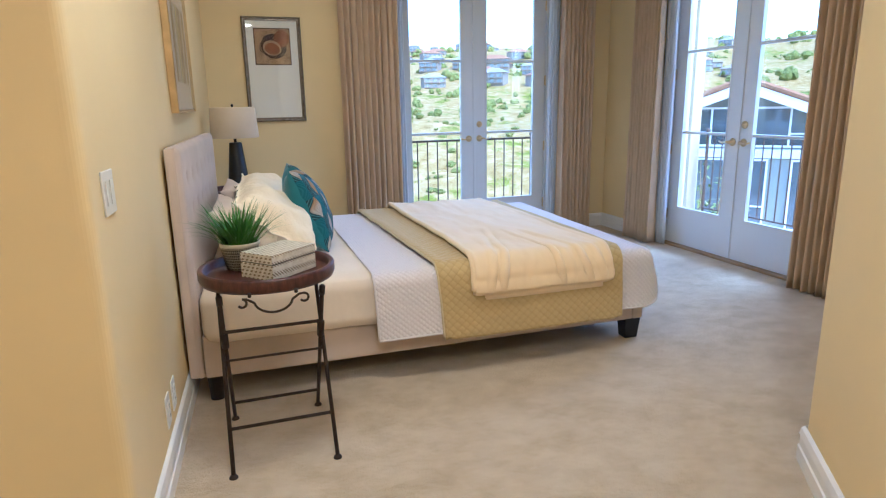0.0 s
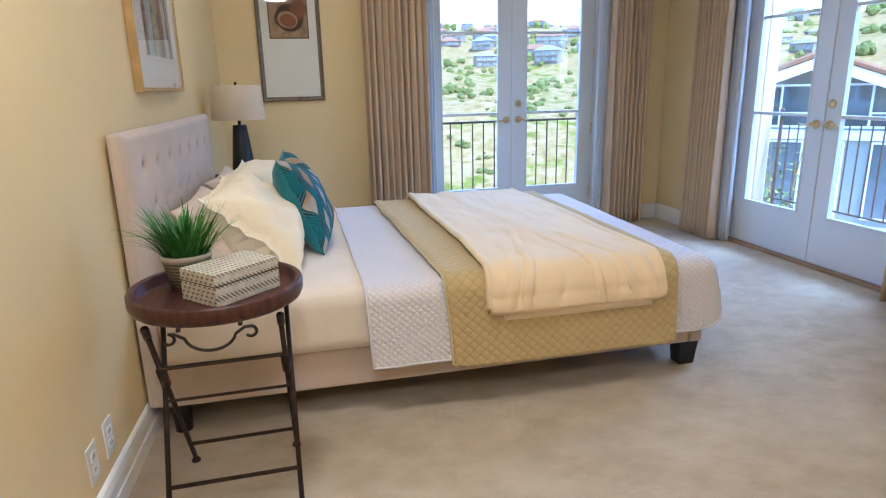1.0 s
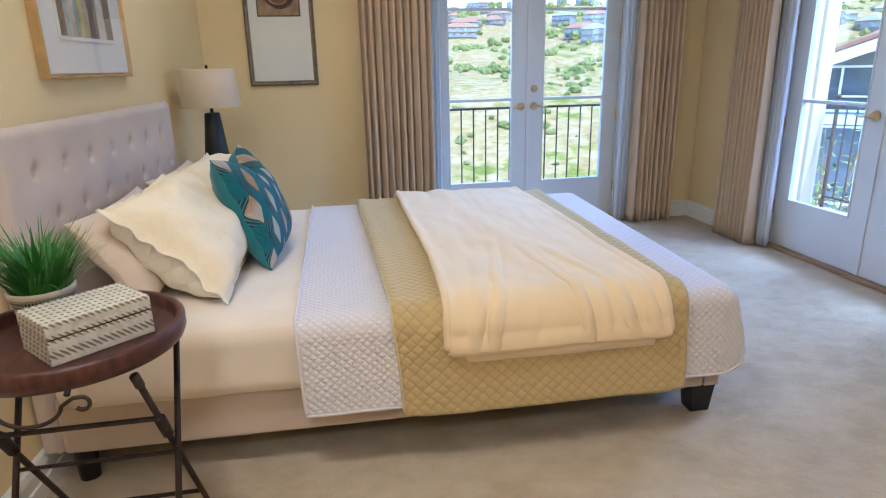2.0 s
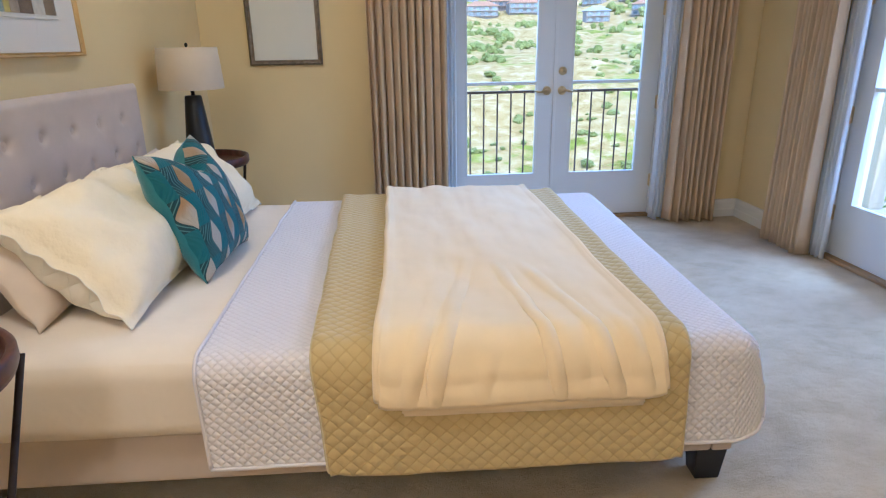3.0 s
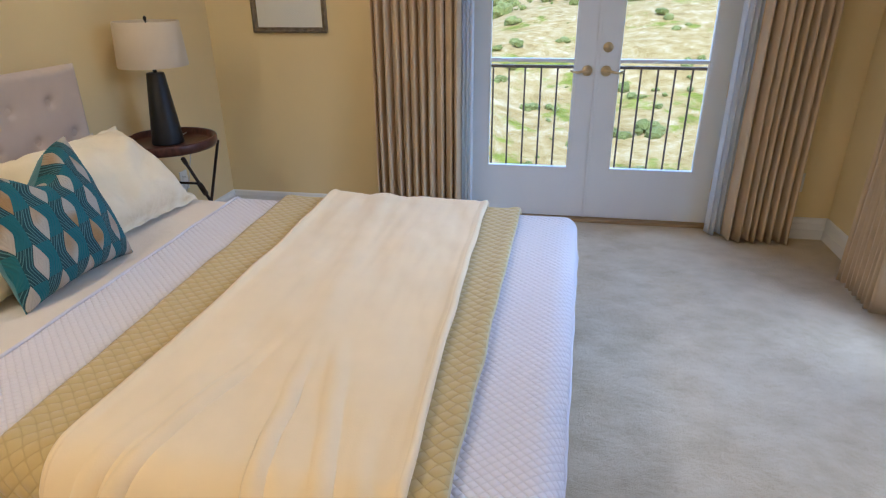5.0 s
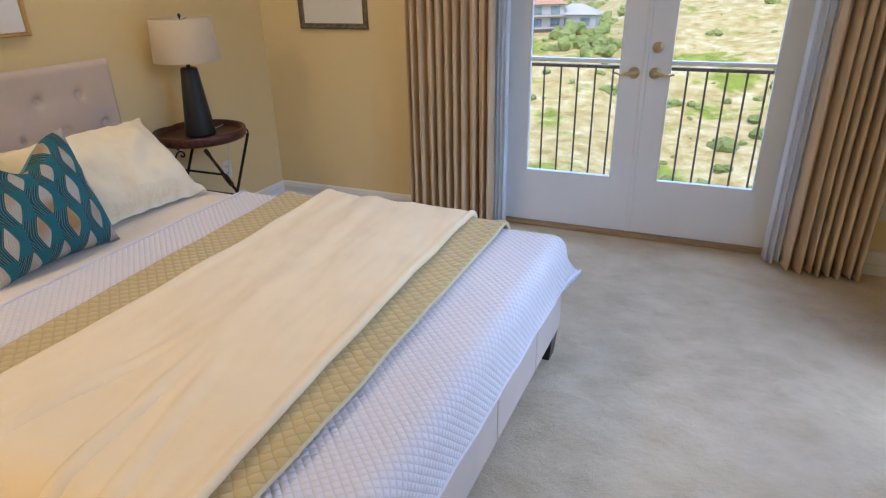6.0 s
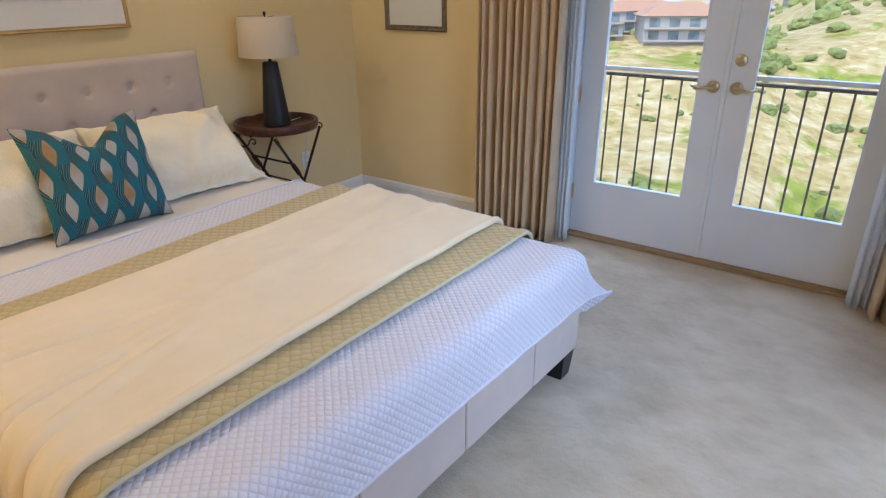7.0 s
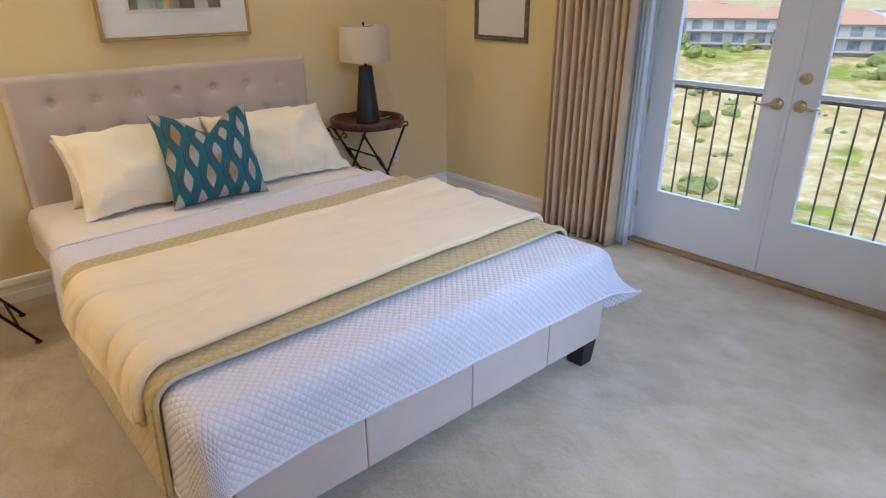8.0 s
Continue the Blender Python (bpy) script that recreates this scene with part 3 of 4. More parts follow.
def tip(p, a, b, u, v):
    """The far foot corner stands out in a stiff point."""
    k = max(0.0, u - 0.8) / 0.2 * max(0.0, v - 0.8) / 0.2
    q = max(0.0, u - 0.86) / 0.14 * max(0.0, 0.25 - v) / 0.25
    return p + Vector((0.02, 0.25, -0.01)) * k ** 1.5 + Vector((0.035, 0.0, 0.0)) * min(1.0, 2 * q)


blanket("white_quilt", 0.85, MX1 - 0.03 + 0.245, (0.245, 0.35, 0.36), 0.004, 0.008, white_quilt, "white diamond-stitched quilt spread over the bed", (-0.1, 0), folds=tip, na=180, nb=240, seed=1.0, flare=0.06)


def green_folds(p, a, b, u, v):
    p.z += 0.006 * math.exp(-((u - 0.02) / 0.02) ** 2) + 0.008 * math.exp(-((u - 0.985) / 0.02) ** 2)
    return p


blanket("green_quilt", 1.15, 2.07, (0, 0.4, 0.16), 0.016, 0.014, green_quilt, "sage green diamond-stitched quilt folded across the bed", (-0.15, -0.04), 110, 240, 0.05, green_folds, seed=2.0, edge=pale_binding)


THROW_CREASES = ((0.1, 0.26, 0.75, 0.016, 0.017), (0.19, 0.4, 0.95, 0.012, 0.021), (0.33, 0.44, 0.35, 0.02, 0.009),
                 (0.63, 0.5, 0.85, 0.011, 0.022), (0.7, 0.66, 0.4, 0.018, 0.01), (0.84, 0.6, 0.9, 0.014, 0.018), (0.93, 0.82, 0.55, 0.016, 0.013))


def throw_folds(p, a, b, u, v):
    """Creases that fan out from the near edge, soft waves along the top, a rolled hem."""
    low = max(0.0, 1 - v / 0.3)
    f = 0.0
    for c0, c1, l, w, h in THROW_CREASES:
        t_ = v / (0.42 * l)
        c = c0 + (c1 - c0) * t_ + 0.012 * noise.noise((v * 14, c0 * 20, 1.0))
        w2 = w * (1 + 1.2 * t_)
        d = (u - c) / w2
        rise = min(1.0, v / 0.03) * max(0.0, 1 - t_) ** 0.8
        f += h * rise * (math.exp(-d * d) - 0.45 * math.exp(-(d - 1.7) ** 2))
    f += 0.011 * noise.noise((a * 3 + 0.4 * b, b * 1.1, 7.0)) + 0.005 * noise.noise((a * 9 + b * 2, b * 3, 2.0)) + 0.0035 * noise.noise((a * 22, b * 4 + a * 5, 5.0)) + 0.007 * noise.noise((a * 11 + b * 1.6, b * 1.3, 4.0))
    p.x += low * (0.03 * (u - 0.5) - 0.015 * (1 - u))
    hem = 0.007 * math.exp(-((v - 0.012) / 0.012) ** 2) + 0.003 * math.exp(-((v - 0.04) / 0.008) ** 2)
    p += Vector((0, -(f + hem) * low, (f + hem) * (1 - 0.6 * low)))
    p.z += 0.008 * (math.exp(-(u / 0.02) ** 2) + math.exp(-((u - 1) / 0.02) ** 2))
    return p


blanket("throw_blanket", 1.315, 1.985, (0, 0.215, 0.1), 0.036, 0.02, throw_cloth, "cream plush throw folded across the bed", (-0.09, -0.1), 170, 240, 0.12, throw_folds, "blanket", seed=3.0, hem=0.004)
blanket("throw_underfold", 1.345, 1.95, (0, 0.235, 0.06), 0.028, 0.01, throw_cloth, "lower fold of the cream plush throw", (-0.09, -0.1), 40, 80, 0.1, None, "blanket", seed=4.0)


# ---- pillows ----
def pillow_mesh(w, h, t, flange=0.0, n=34, chop=0.0, seed=0.0, wrinkle=0.006, plump=2.2):
    """A stuffed pillow in the plane x-z standing on z = 0, its front towards -y."""
    bm = bmesh.new()
    lay = bm.loops.layers.uv.new("UVMap")
    sides = []
    g = spread(-1, 1, n)
    for s in (-1, 1):
        grid = []
        for u in g:
            row = []
            for v in g:
                fu, fv = flange / (w / 2), flange / (h / 2)
                a, b = min(1, abs(u) / (1 - fu)), min(1, abs(v) / (1 - fv))
                k = max(0, (1 - a ** plump) * (1 - b ** plump)) ** 0.5
                pull = 1 - 0.09 * (1 - abs(v) ** 2) * abs(u) ** 3 + flange * 0.35 * noise.noise((v * 5, seed, 2.0 + u)) * abs(u) ** 6
                pull2 = 1 - 0.09 * (1 - abs(u) ** 2) * abs(v) ** 3 + flange * 0.35 * noise.noise((u * 6, seed, 7.0 + v)) * abs(v) ** 6
                x, z = u * w / 2 * pull, h / 2 + v * h / 2 * pull2
                if chop and v > 0:
                    z -= chop * math.exp(-(u / 0.42) ** 2) * v ** 1.5
                y = s * (t / 2 * k + 0.002)
                y += s * k * wrinkle * 2 * noise.noise((x * 9, z * 9, seed + s)) + (1 - k) * (0.012 + flange * 0.5) * noise.noise((x * 17, z * 17, seed))
                row.append(bm.verts.new((x, y, z)))
            grid.append(row)
        sides.append(grid)
        for i in range(n - 1):
            for j in range(n - 1):
                q = (grid[i][j], grid[i + 1][j], grid[i + 1][j + 1], grid[i][j + 1])
                f = bm.faces.new(q)
                f.material_index = 0 if s < 0 else 1
                for l, (p, r) in zip(f.loops, ((i, j), (i + 1, j), (i + 1, j + 1), (i, j + 1))):
                    l[lay].uv = (g[p] * w / 2, g[r] * h / 2)
    A, B = sides
    ring = [(i, 0) for i in range(n)] + [(n - 1, j) for j in range(1, n)] + [(i, n - 1) for i in range(n - 2, -1, -1)] + [(0, j) for j in range(n - 2, 0, -1)]
    for k in range(len(ring)):
        (i, j), (p, q) = ring[k], ring[(k + 1) % len(ring)]
        bm.faces.new((A[i][j], A[p][q], B[p][q], B[i][j])).material_index = 1
    return bm


def pillow(name, size, m, front, back, label, category="pillow", **kw):
    bm = pillow_mesh(*size, **kw)
    w, h, fl = size[0], size[1], kw.get("flange", 0.0)
    edge = None
    if fl:
        lay = bm.loops.layers.uv.active
        rim = [f for f in bm.faces if len({l[lay].uv.to_tuple(4) for l in f.loops}) < 3 or any(abs(l[lay].uv.x) > w / 2 - fl * 1.05 or abs(l[lay].uv.y) > h / 2 - fl * 1.05 for l in f.loops)]
        bm.faces.index_update()
        edge = bm.copy()
        keep = {f.index for f in rim}
        edge.faces.ensure_lookup_table()
        bmesh.ops.delete(edge, geom=[f for f in edge.faces if f.index not in keep], context="FACES")
        bmesh.ops.delete(bm, geom=rim, context="FACES")
    ob = part(name, bm, front, None, "", True)
    ob.data.materials.append(back.m)
    if edge:
        e_ = part("flange", edge, front, ob, "soft flat flange edge", True)
        e_.data.materials.append(back.m)
    ob.matrix_basis = m
    return tagged(ob, label, category, "pillows")


sham_quilt = cloth("sham_quilt", (0.85, 0.79, 0.67), 600, 0.1, 0.03)
quilting(sham_quilt, 0.07, 0.008, 0.8)


def lean(x, y, z, tilt, turn=90):
    """Front towards +x; tilt: degrees back from upright."""
    x, y, z = settle((x, y, z - 0.015))
    return pose(x, y, z, 0, 0, turn - 3) @ pose(0, 0, 0, -tilt)


pillow("pillow", (0.64, 0.36, 0.17), lean(0.37, 3.49, 0.55, 33), taupe_cloth, taupe_cloth, "beige sleeping pillow leaning on the headboard", seed=1.0)
pillow("pillow", (0.64, 0.36, 0.17), lean(0.37, 4.26, 0.55, 33), taupe_cloth, taupe_cloth, "beige sleeping pillow leaning on the headboard", seed=2.0)
pillow("pillow_sham", (0.71, 0.49, 0.27), lean(0.61, 3.52, 0.555, 47, 91), sham_cloth, sham_quilt, "cream pillow sham with a soft flanged edge", flange=0.024, seed=3.0, wrinkle=0.02, n=52, plump=3.2)
pillow("pillow_sham", (0.71, 0.49, 0.27), lean(0.61, 4.25, 0.555, 49, 88), sham_cloth, sham_quilt, "cream pillow sham with a soft flanged edge", flange=0.024, seed=4.0, wrinkle=0.02, n=52, plump=3.2)
pillow("throw_cushion", (0.48, 0.47, 0.22), lean(0.7, 3.78, 0.545, 22, 89), teal_pattern, teal_cloth, "teal cushion with an interlaced wave pattern and a dented top", "cushion", chop=0.11, seed=5.0)


# ---- tray tables ----
def tray_table(at, rz, label):
    t_ = thing("tray_table", at, rz, label, "side table", "tray tables")
    tr = part("tray", lathe([(0.03, 0.672), (0.215, 0.672), (0.236, 0.674), (0.243, 0.69), (0.243, 0.716), (0.239, 0.722), (0.228, 0.722), (0.223, 0.716), (0.221, 0.694), (0.214, 0.688), (0.03, 0.688)], 64), tray_wood, t_, "dark mahogany round tray", True)
    for s in (-1, 1):
        hd = bmesh.new()
        y = s * 0.252
        z = 0.672
        pts = [(-0.1 + 0.014 * math.cos(a), y, z - 0.016 + 0.014 * math.sin(a)) for a in spread(-2.6, 1.57, 12)]
        pts += [(-0.085, y, z - 0.003)] + [(0.062 * math.cos(a), y, z - 0.012 + 0.045 * math.sin(a)) for a in spread(-math.pi + 0.15, -0.15, 16)] + [(0.085, y, z - 0.003)]
        pts += [(0.1 + 0.014 * math.cos(a), y, z - 0.016 + 0.014 * math.sin(a)) for a in spread(1.57, -1.57 - 2.6 + math.pi - 1.5, 12)]
        add_tube(hd, pts, 0.0042, 8)
        for x in (-0.075, 0.075):
            add_tube(hd, [(x, y, z + 0.004), (x, y * 0.955, z + 0.012)], 0.006, 8)
        part("scroll_handle", hd, iron, tr, "scrolled iron handle", True)
    for x in (-0.185, 0.185):
        a, b, c, d = (x, 0.165, 0.672), (x, -0.2, 0.012), (x - 0.012 * (1 if x > 0 else -1), -0.165, 0.66), (x - 0.012 * (1 if x > 0 else -1), 0.245, 0.012)
        for p, q in ((a, b), (c, d)):
            p, q = Vector(p), Vector(q)
            lg = tube([p, q], 0.0078, 10)
            add_tube(lg, [q + Vector((0, 0, -0.012)), q + Vector((0, 0, -0.006)), q + Vector((0, 0, 0.002))], [0.016, 0.015, 0.007], 14)
            lo, hi = p.lerp(q, 0.26), p.lerp(q, 0.36)
            if p.y < 0:
                add_tube(lg, [lo, hi], 0.014, 10)
                add_tube(lg, [p.lerp(q, 0.0), p.lerp(q, 0.05)], 0.011, 10)
            part("leg", lg, iron, t_, "", True)
    part("pivot_pin", tube([(-0.18, -0.005, 0.365), (0.18, -0.005, 0.365)], 0.005, 8), iron, t_)
    part("crossbar", tube([(-0.185, -0.125, 0.15), (0.185, -0.125, 0.15)], 0.0065, 8), iron, t_)
    part("crossbar", tube([(-0.175, 0.19, 0.1), (0.175, 0.19, 0.1)], 0.0065, 8), iron, t_)
    part("crossbar", tube([(-0.175, -0.07, 0.5), (0.175, -0.07, 0.5)], 0.0065, 8), iron, t_)
    return t_


tray_table((0.25, 2.675, 0), 0, "round mahogany tray table on folding iron legs, with plant and box")
tray_table((0.21, 5.03, 0), 0, "round mahogany tray table on folding iron legs, with lamp")

# lamp
lamp = thing("table_lamp", (0.2, 5.045, 0.689), 0, "table lamp with black tapered base and linen drum shade", "lamp")
part("lamp_base", lathe([(0.03, 0), (0.078, 0.0), (0.08, 0.004), (0.079, 0.014), (0.043, 0.35), (0.04, 0.356), (0.012, 0.357)], 40), leather, lamp, "black textured cone", True)
part("neck", lathe([(0.01, 0.356), (0.01, 0.4), (0.014, 0.402), (0.014, 0.43)], 16), black_wood, lamp, "", True)
sh = part("shade", lathe([(0.165, 0.39), (0.1655, 0.392), (0.152, 0.598), (0.15, 0.6), (0.149, 0.598), (0.1625, 0.392)], 56, False), shade_linen, lamp, "cream linen drum shade", True)
spider = bmesh.new()
for a in (0, 2.1, 4.2):
    add_tube(spider, [(0, 0, 0.59), (0.149 * math.cos(a), 0.149 * math.sin(a), 0.592)], 0.002, 6)
add_tube(spider, [(0, 0, 0.42), (0, 0, 0.6)], 0.003, 6)
part("shade_carrier", spider, black_wood, lamp)
part("finial", lathe([(0.004, 0.598), (0.006, 0.604), (0.009, 0.612), (0.006, 0.62), (0.001, 0.624)], 14), black_wood, lamp, "", True)
part("cord", tube([(0.0, 0.07, 0.004), (-0.02, 0.2, 0.005), (-0.03, 0.255, 0.02), (-0.05, 0.262, -0.12), (-0.12, 0.29, -0.33), (-0.2, 0.36, -0.42), (-0.235, 0.39, -0.35)], 0.003, 6), plastic, lamp, "pale lamp cord", True)

# plant
plant = thing("potted_plant", (0.16, 2.775, 0.689), 0, "spiky green grass plant in a black patterned pot", "plant")
pot_mat = Mat("pot_glaze", (0.05, 0.05, 0.045), 0.5)
_tc = pot_mat.node("TexCoord")
_sx = pot_mat.node("SeparateXYZ")
pot_mat.link(_tc.outputs["Object"], _sx.inputs[0])
_ang = pot_mat.maths("ARCTAN2", _sx.outputs[1], _sx.outputs[0])
_rows = pot_mat.maths("GREATER_THAN", pot_mat.maths("FRACT", pot_mat.maths("MULTIPLY", _sx.outputs[2], 95.0)), 0.28)
_cols = pot_mat.maths("GREATER_THAN", pot_mat.maths("FRACT", pot_mat.maths("MULTIPLY", _ang, 9.0)), 0.3)
pot_mat.base(pot_mat.mix(pot_mat.maths("MULTIPLY", _rows, _cols), (0.42, 0.38, 0.28), (0.035, 0.035, 0.034)))
pot_rim = Mat("pot_rim", (0.55, 0.5, 0.38), 0.5).vary(20, 0.1)
soil = Mat("soil", (0.03, 0.02, 0.014), 0.95).vary(60, 0.4)
pot = part("pot", lathe([(0.048, 0), (0.052, 0.002), (0.071, 0.088), (0.0715, 0.09)], 48), pot_mat, plant, "", True)
part("rim", lathe([(0.0718, 0.089), (0.0735, 0.092), (0.0738, 0.101), (0.071, 0.104), (0.067, 0.103), (0.066, 0.085)], 48, False), pot_rim, pot, "cream glazed rim", True)
part("soil", lathe([(0.01, 0.08), (0.066, 0.08), (0.06, 0.084), (0.01, 0.086)], 24), soil, plant)
leaf_mat = Mat("blade_green", (0.07, 0.17, 0.025), 0.45)
_gi = leaf_mat.node("NewGeometry")
leaf_mat.base(leaf_mat.ramp(_gi.outputs["Random Per Island"], (0.0, (0.035, 0.12, 0.012)), (0.6, (0.09, 0.25, 0.03)), (1.0, (0.18, 0.36, 0.05))))
rnd = random.Random(11)


def blade(bm, p0, ang, length, lean_, width, curl):
    d = Vector((math.cos(ang), math.sin(ang), 0))
    s = Vector((-d.y, d.x, 0))
    n = 6
    prev = None
    p = Vector(p0)
    tilt = lean_
    for k in range(n + 1):
        w = width * (1 - (k / n) ** 1.6) * (0.6 + 0.4 * min(1, k / 1.5)) + 0.0003
        nrm = d * math.cos(tilt) - Vector((0, 0, 1)) * math.sin(tilt)
        row = [bm.verts.new(p - s * w), bm.verts.new(p - nrm * w * 0.35), bm.verts.new(p + s * w)]
        if prev:
            bm.faces.new((prev[0], prev[1], row[1], row[0]))
            bm.faces.new((prev[1], prev[2], row[2], row[1]))
        prev = row
        p = p + (d * math.sin(tilt) + Vector((0, 0, 1)) * math.cos(tilt)) * length / n
        tilt += curl / n


for k in range(230):
    bm = bmesh.new()
    a = rnd.uniform(0, 6.283)
    r = 0.055 * math.sqrt(rnd.random())
    wide = rnd.random() < 0.16
    blade(bm, (r * math.cos(a), r * math.sin(a), 0.083), a + rnd.uniform(-0.7, 0.7), rnd.uniform(0.12, 0.2), rnd.uniform(0.02, 0.15) + r * rnd.uniform(3, 13),
          0.0085 if wide else rnd.uniform(0.0016, 0.0034), rnd.uniform(0.1, 1.3))
    part("leaf_blade", bm, leaf_mat, plant, "", True)

# inlaid box
inlay = Mat("inlay_tiles", (0.62, 0.58, 0.46), 0.3)
_s2 = inlay.node("SeparateXYZ")
inlay.link(inlay.coords("Object"), _s2.inputs[0])
_p = inlay.maths("ADD", _s2.outputs[0], _s2.outputs[2])
_q = inlay.maths("ADD", _s2.outputs[1], inlay.maths("MULTIPLY", _s2.outputs[2], 0.6))
_f1 = inlay.maths("SINE", inlay.maths("MULTIPLY", inlay.maths("ADD", inlay.maths("MULTIPLY", _p, 1.6), _q), 150.0))
_f2 = inlay.maths("SINE", inlay.maths("MULTIPLY", inlay.maths("SUBTRACT", inlay.maths("MULTIPLY", _p, 1.6), _q), 150.0))
_ff = inlay.maths("MULTIPLY", _f1, _f2)
inlay.base(inlay.mix(inlay.ramp(_ff, (0.3, (0, 0, 0)), (0.42, (1, 1, 1))), inlay.ramp(inlay.noise(60, 2), (0.4, (0.6, 0.56, 0.44)), (0.6, (0.72, 0.68, 0.56))), (0.24, 0.19, 0.12)))
bx = thing("trinket_box", (0.292, 2.662, 0.689), 42, "cream shell-inlaid lidded box, closed", "box")
part("box_body", box((-0.112, -0.077, 0), (0.112, 0.077, 0.056), 0.002), inlay, bx)
part("box_gap", box((-0.11, -0.075, 0.056), (0.11, 0.075, 0.06)), dark_slot, bx)
part("lid", box((-0.112, -0.077, 0.0592), (0.112, 0.077, 0.092), 0.002), inlay, bx)


# ---- pictures ----
def framed(name, w, h, depth, width, material, label, beads=0):
    """Standing in the plane y = 0, back to the wall at y = 0, front towards -y, its middle at the origin."""
    root = thing(name, label=label, category="picture")
    bm = bmesh.new()
    prof = [(0, 0), (0, -depth), (0.25 * width, -depth * 1.15), (0.6 * width, -depth * 0.8), (0.85 * width, -depth * 0.85), (width, -depth * 0.45), (width, 0)]
    cs = [(-w / 2, -h / 2), (w / 2, -h / 2), (w / 2, h / 2), (-w / 2, h / 2)]
    rings = [[bm.verts.new((cx + (o if cx < 0 else -o), y, cz + (o if cz < 0 else -o))) for o, y in prof] for cx, cz in cs]
    for k in range(4):
        a, b = rings[k], rings[(k + 1) % 4]
        for j in range(len(prof) - 1):
            bm.faces.new((a[j], b[j], b[j + 1], a[j + 1]))
    fr = part("picture_frame", bm, material, root)
    if beads:
        bd = bmesh.new()
        for cx0, cz0, cx1, cz1 in ((-1, -1, 1, -1), (1, -1, 1, 1), (1, 1, -1, 1), (-1, 1, -1, -1)):
            L = w if cz0 == cz1 else h
            n = int(L / beads)
            for k in range(n):
                t_ = (k + 0.5) / n
                p = ((cx0 + (cx1 - cx0) * t_) * (w / 2 - 0.3 * width), -depth * 1.1, (cz0 + (cz1 - cz0) * t_) * (h / 2 - 0.3 * width))
                bmesh.ops.create_icosphere(bd, subdivisions=1, radius=beads * 0.5, matrix=Matrix.Translation(p))
        part("beading", bd, material, fr, "", True)
    part("backing", box((-w / 2 + 0.004, -0.006, -h / 2 + 0.004), (w / 2 - 0.004, -0.001, h / 2 - 0.004)), mat_board, root)
    return root


# tall picture on the north wall
pw, ph_ = 0.475, 0.845
pic = framed("framed_print", pw, ph_, 0.02, 0.032, pewter_frame, "tall print of a brown cup in a beaded pewter frame", 0.013)
part("mount", box((-pw / 2 + 0.03, -0.009, -ph_ / 2 + 0.03), (pw / 2 - 0.03, -0.0065, ph_ / 2 - 0.03)), bluish_board, pic, "pale mount board")
part("print_border", box((-0.147, -0.0105, 0.04), (0.147, -0.0092, 0.335)), dark_print, pic)
pr = part("print", box((-0.14, -0.0125, 0.048), (0.14, -0.0107, 0.327)), brown_print, pic, "brown print of a cup")


def disc(rx, rz, cx, cz, y, tilt=0.0):
    bm = lathe([(0.999, 0), (1.0, 0.0015)], 40)
    bmesh.ops.transform(bm, matrix=pose(cx, y, cz, 90, 0, 0) @ Matrix.Diagonal((rx, rz, 1, 1)), verts=bm.verts)
    if tilt:
        bmesh.ops.rotate(bm, cent=(cx, y, cz), matrix=Euler((0, radians(tilt), 0)).to_matrix(), verts=bm.verts)
    return bm


part("cup_shape", disc(0.105, 0.1, 0.01, 0.19, -0.0128, 15), dark_print, pr)
part("cup_side", disc(0.062, 0.07, 0.075, 0.25, -0.0146, 20), rust_print, pr)
part("cup_opening", disc(0.075, 0.06, -0.005, 0.175, -0.0164, 15), brown_print, pr)
part("cup_inside", disc(0.06, 0.045, -0.003, 0.17, -0.0182, 15), rust_print, pr)
part("cup_handle", tube([(-0.07, -0.016, 0.22), (-0.1, -0.016, 0.21), (-0.1, -0.016, 0.15), (-0.05, -0.016, 0.13)], 0.003, 6), dark_print, pr)
pg = part("glazing", box((-pw / 2 + 0.03, -0.0235, -ph_ / 2 + 0.03), (pw / 2 - 0.03, -0.0225, ph_ / 2 - 0.03)), glass, pic)
pg.visible_shadow = False
pic.matrix_basis = pose(0.573, YN - 0.001, 1.59)

# wide picture over the headboard
aw, ah = 0.8, 0.68
WALL_TURN = math.degrees(math.atan2(WS[0] - WN[0], WN[1] - WS[1]))
pic = framed("framed_picture", aw, ah, 0.03, 0.018, gold_frame, "abstract striped picture with a wide white mount and gilt frame")
part("mount", box((-aw / 2 + 0.017, -0.02, -ah / 2 + 0.017), (aw / 2 - 0.017, -0.0065, ah / 2 - 0.017), 0.003), white_frame, pic, "wide white mount")
part("inner_lip", box((-0.255, -0.026, -0.205), (0.255, -0.0205, 0.205), 0.002), mat_board, pic)
sw = random.Random(4)
x = -0.24
tones = [(0.2, 0.15, 0.1), (0.35, 0.42, 0.42), (0.5, 0.48, 0.42), (0.25, 0.33, 0.34), (0.5, 0.44, 0.12), (0.38, 0.32, 0.24), (0.16, 0.12, 0.09), (0.55, 0.52, 0.46)]
i = 0
while x < 0.239:
    w_ = min(sw.uniform(0.03, 0.085), 0.24 - x)
    mt = Mat("stripe_paint", tones[i % 8], 0.6)
    mt.vary(18, 0.35)
    part("paint_stripe", box((x, -0.029, -0.19), (x + w_ - 0.001, -0.0265, 0.19)), mt, pic)
    x += w_
    i += 1
pg = part("glazing", box((-aw / 2 + 0.017, -0.0325, -ah / 2 + 0.017), (aw / 2 - 0.017, -0.0315, ah / 2 - 0.017)), glass, pic)
pg.visible_shadow = False
yc = 4.0
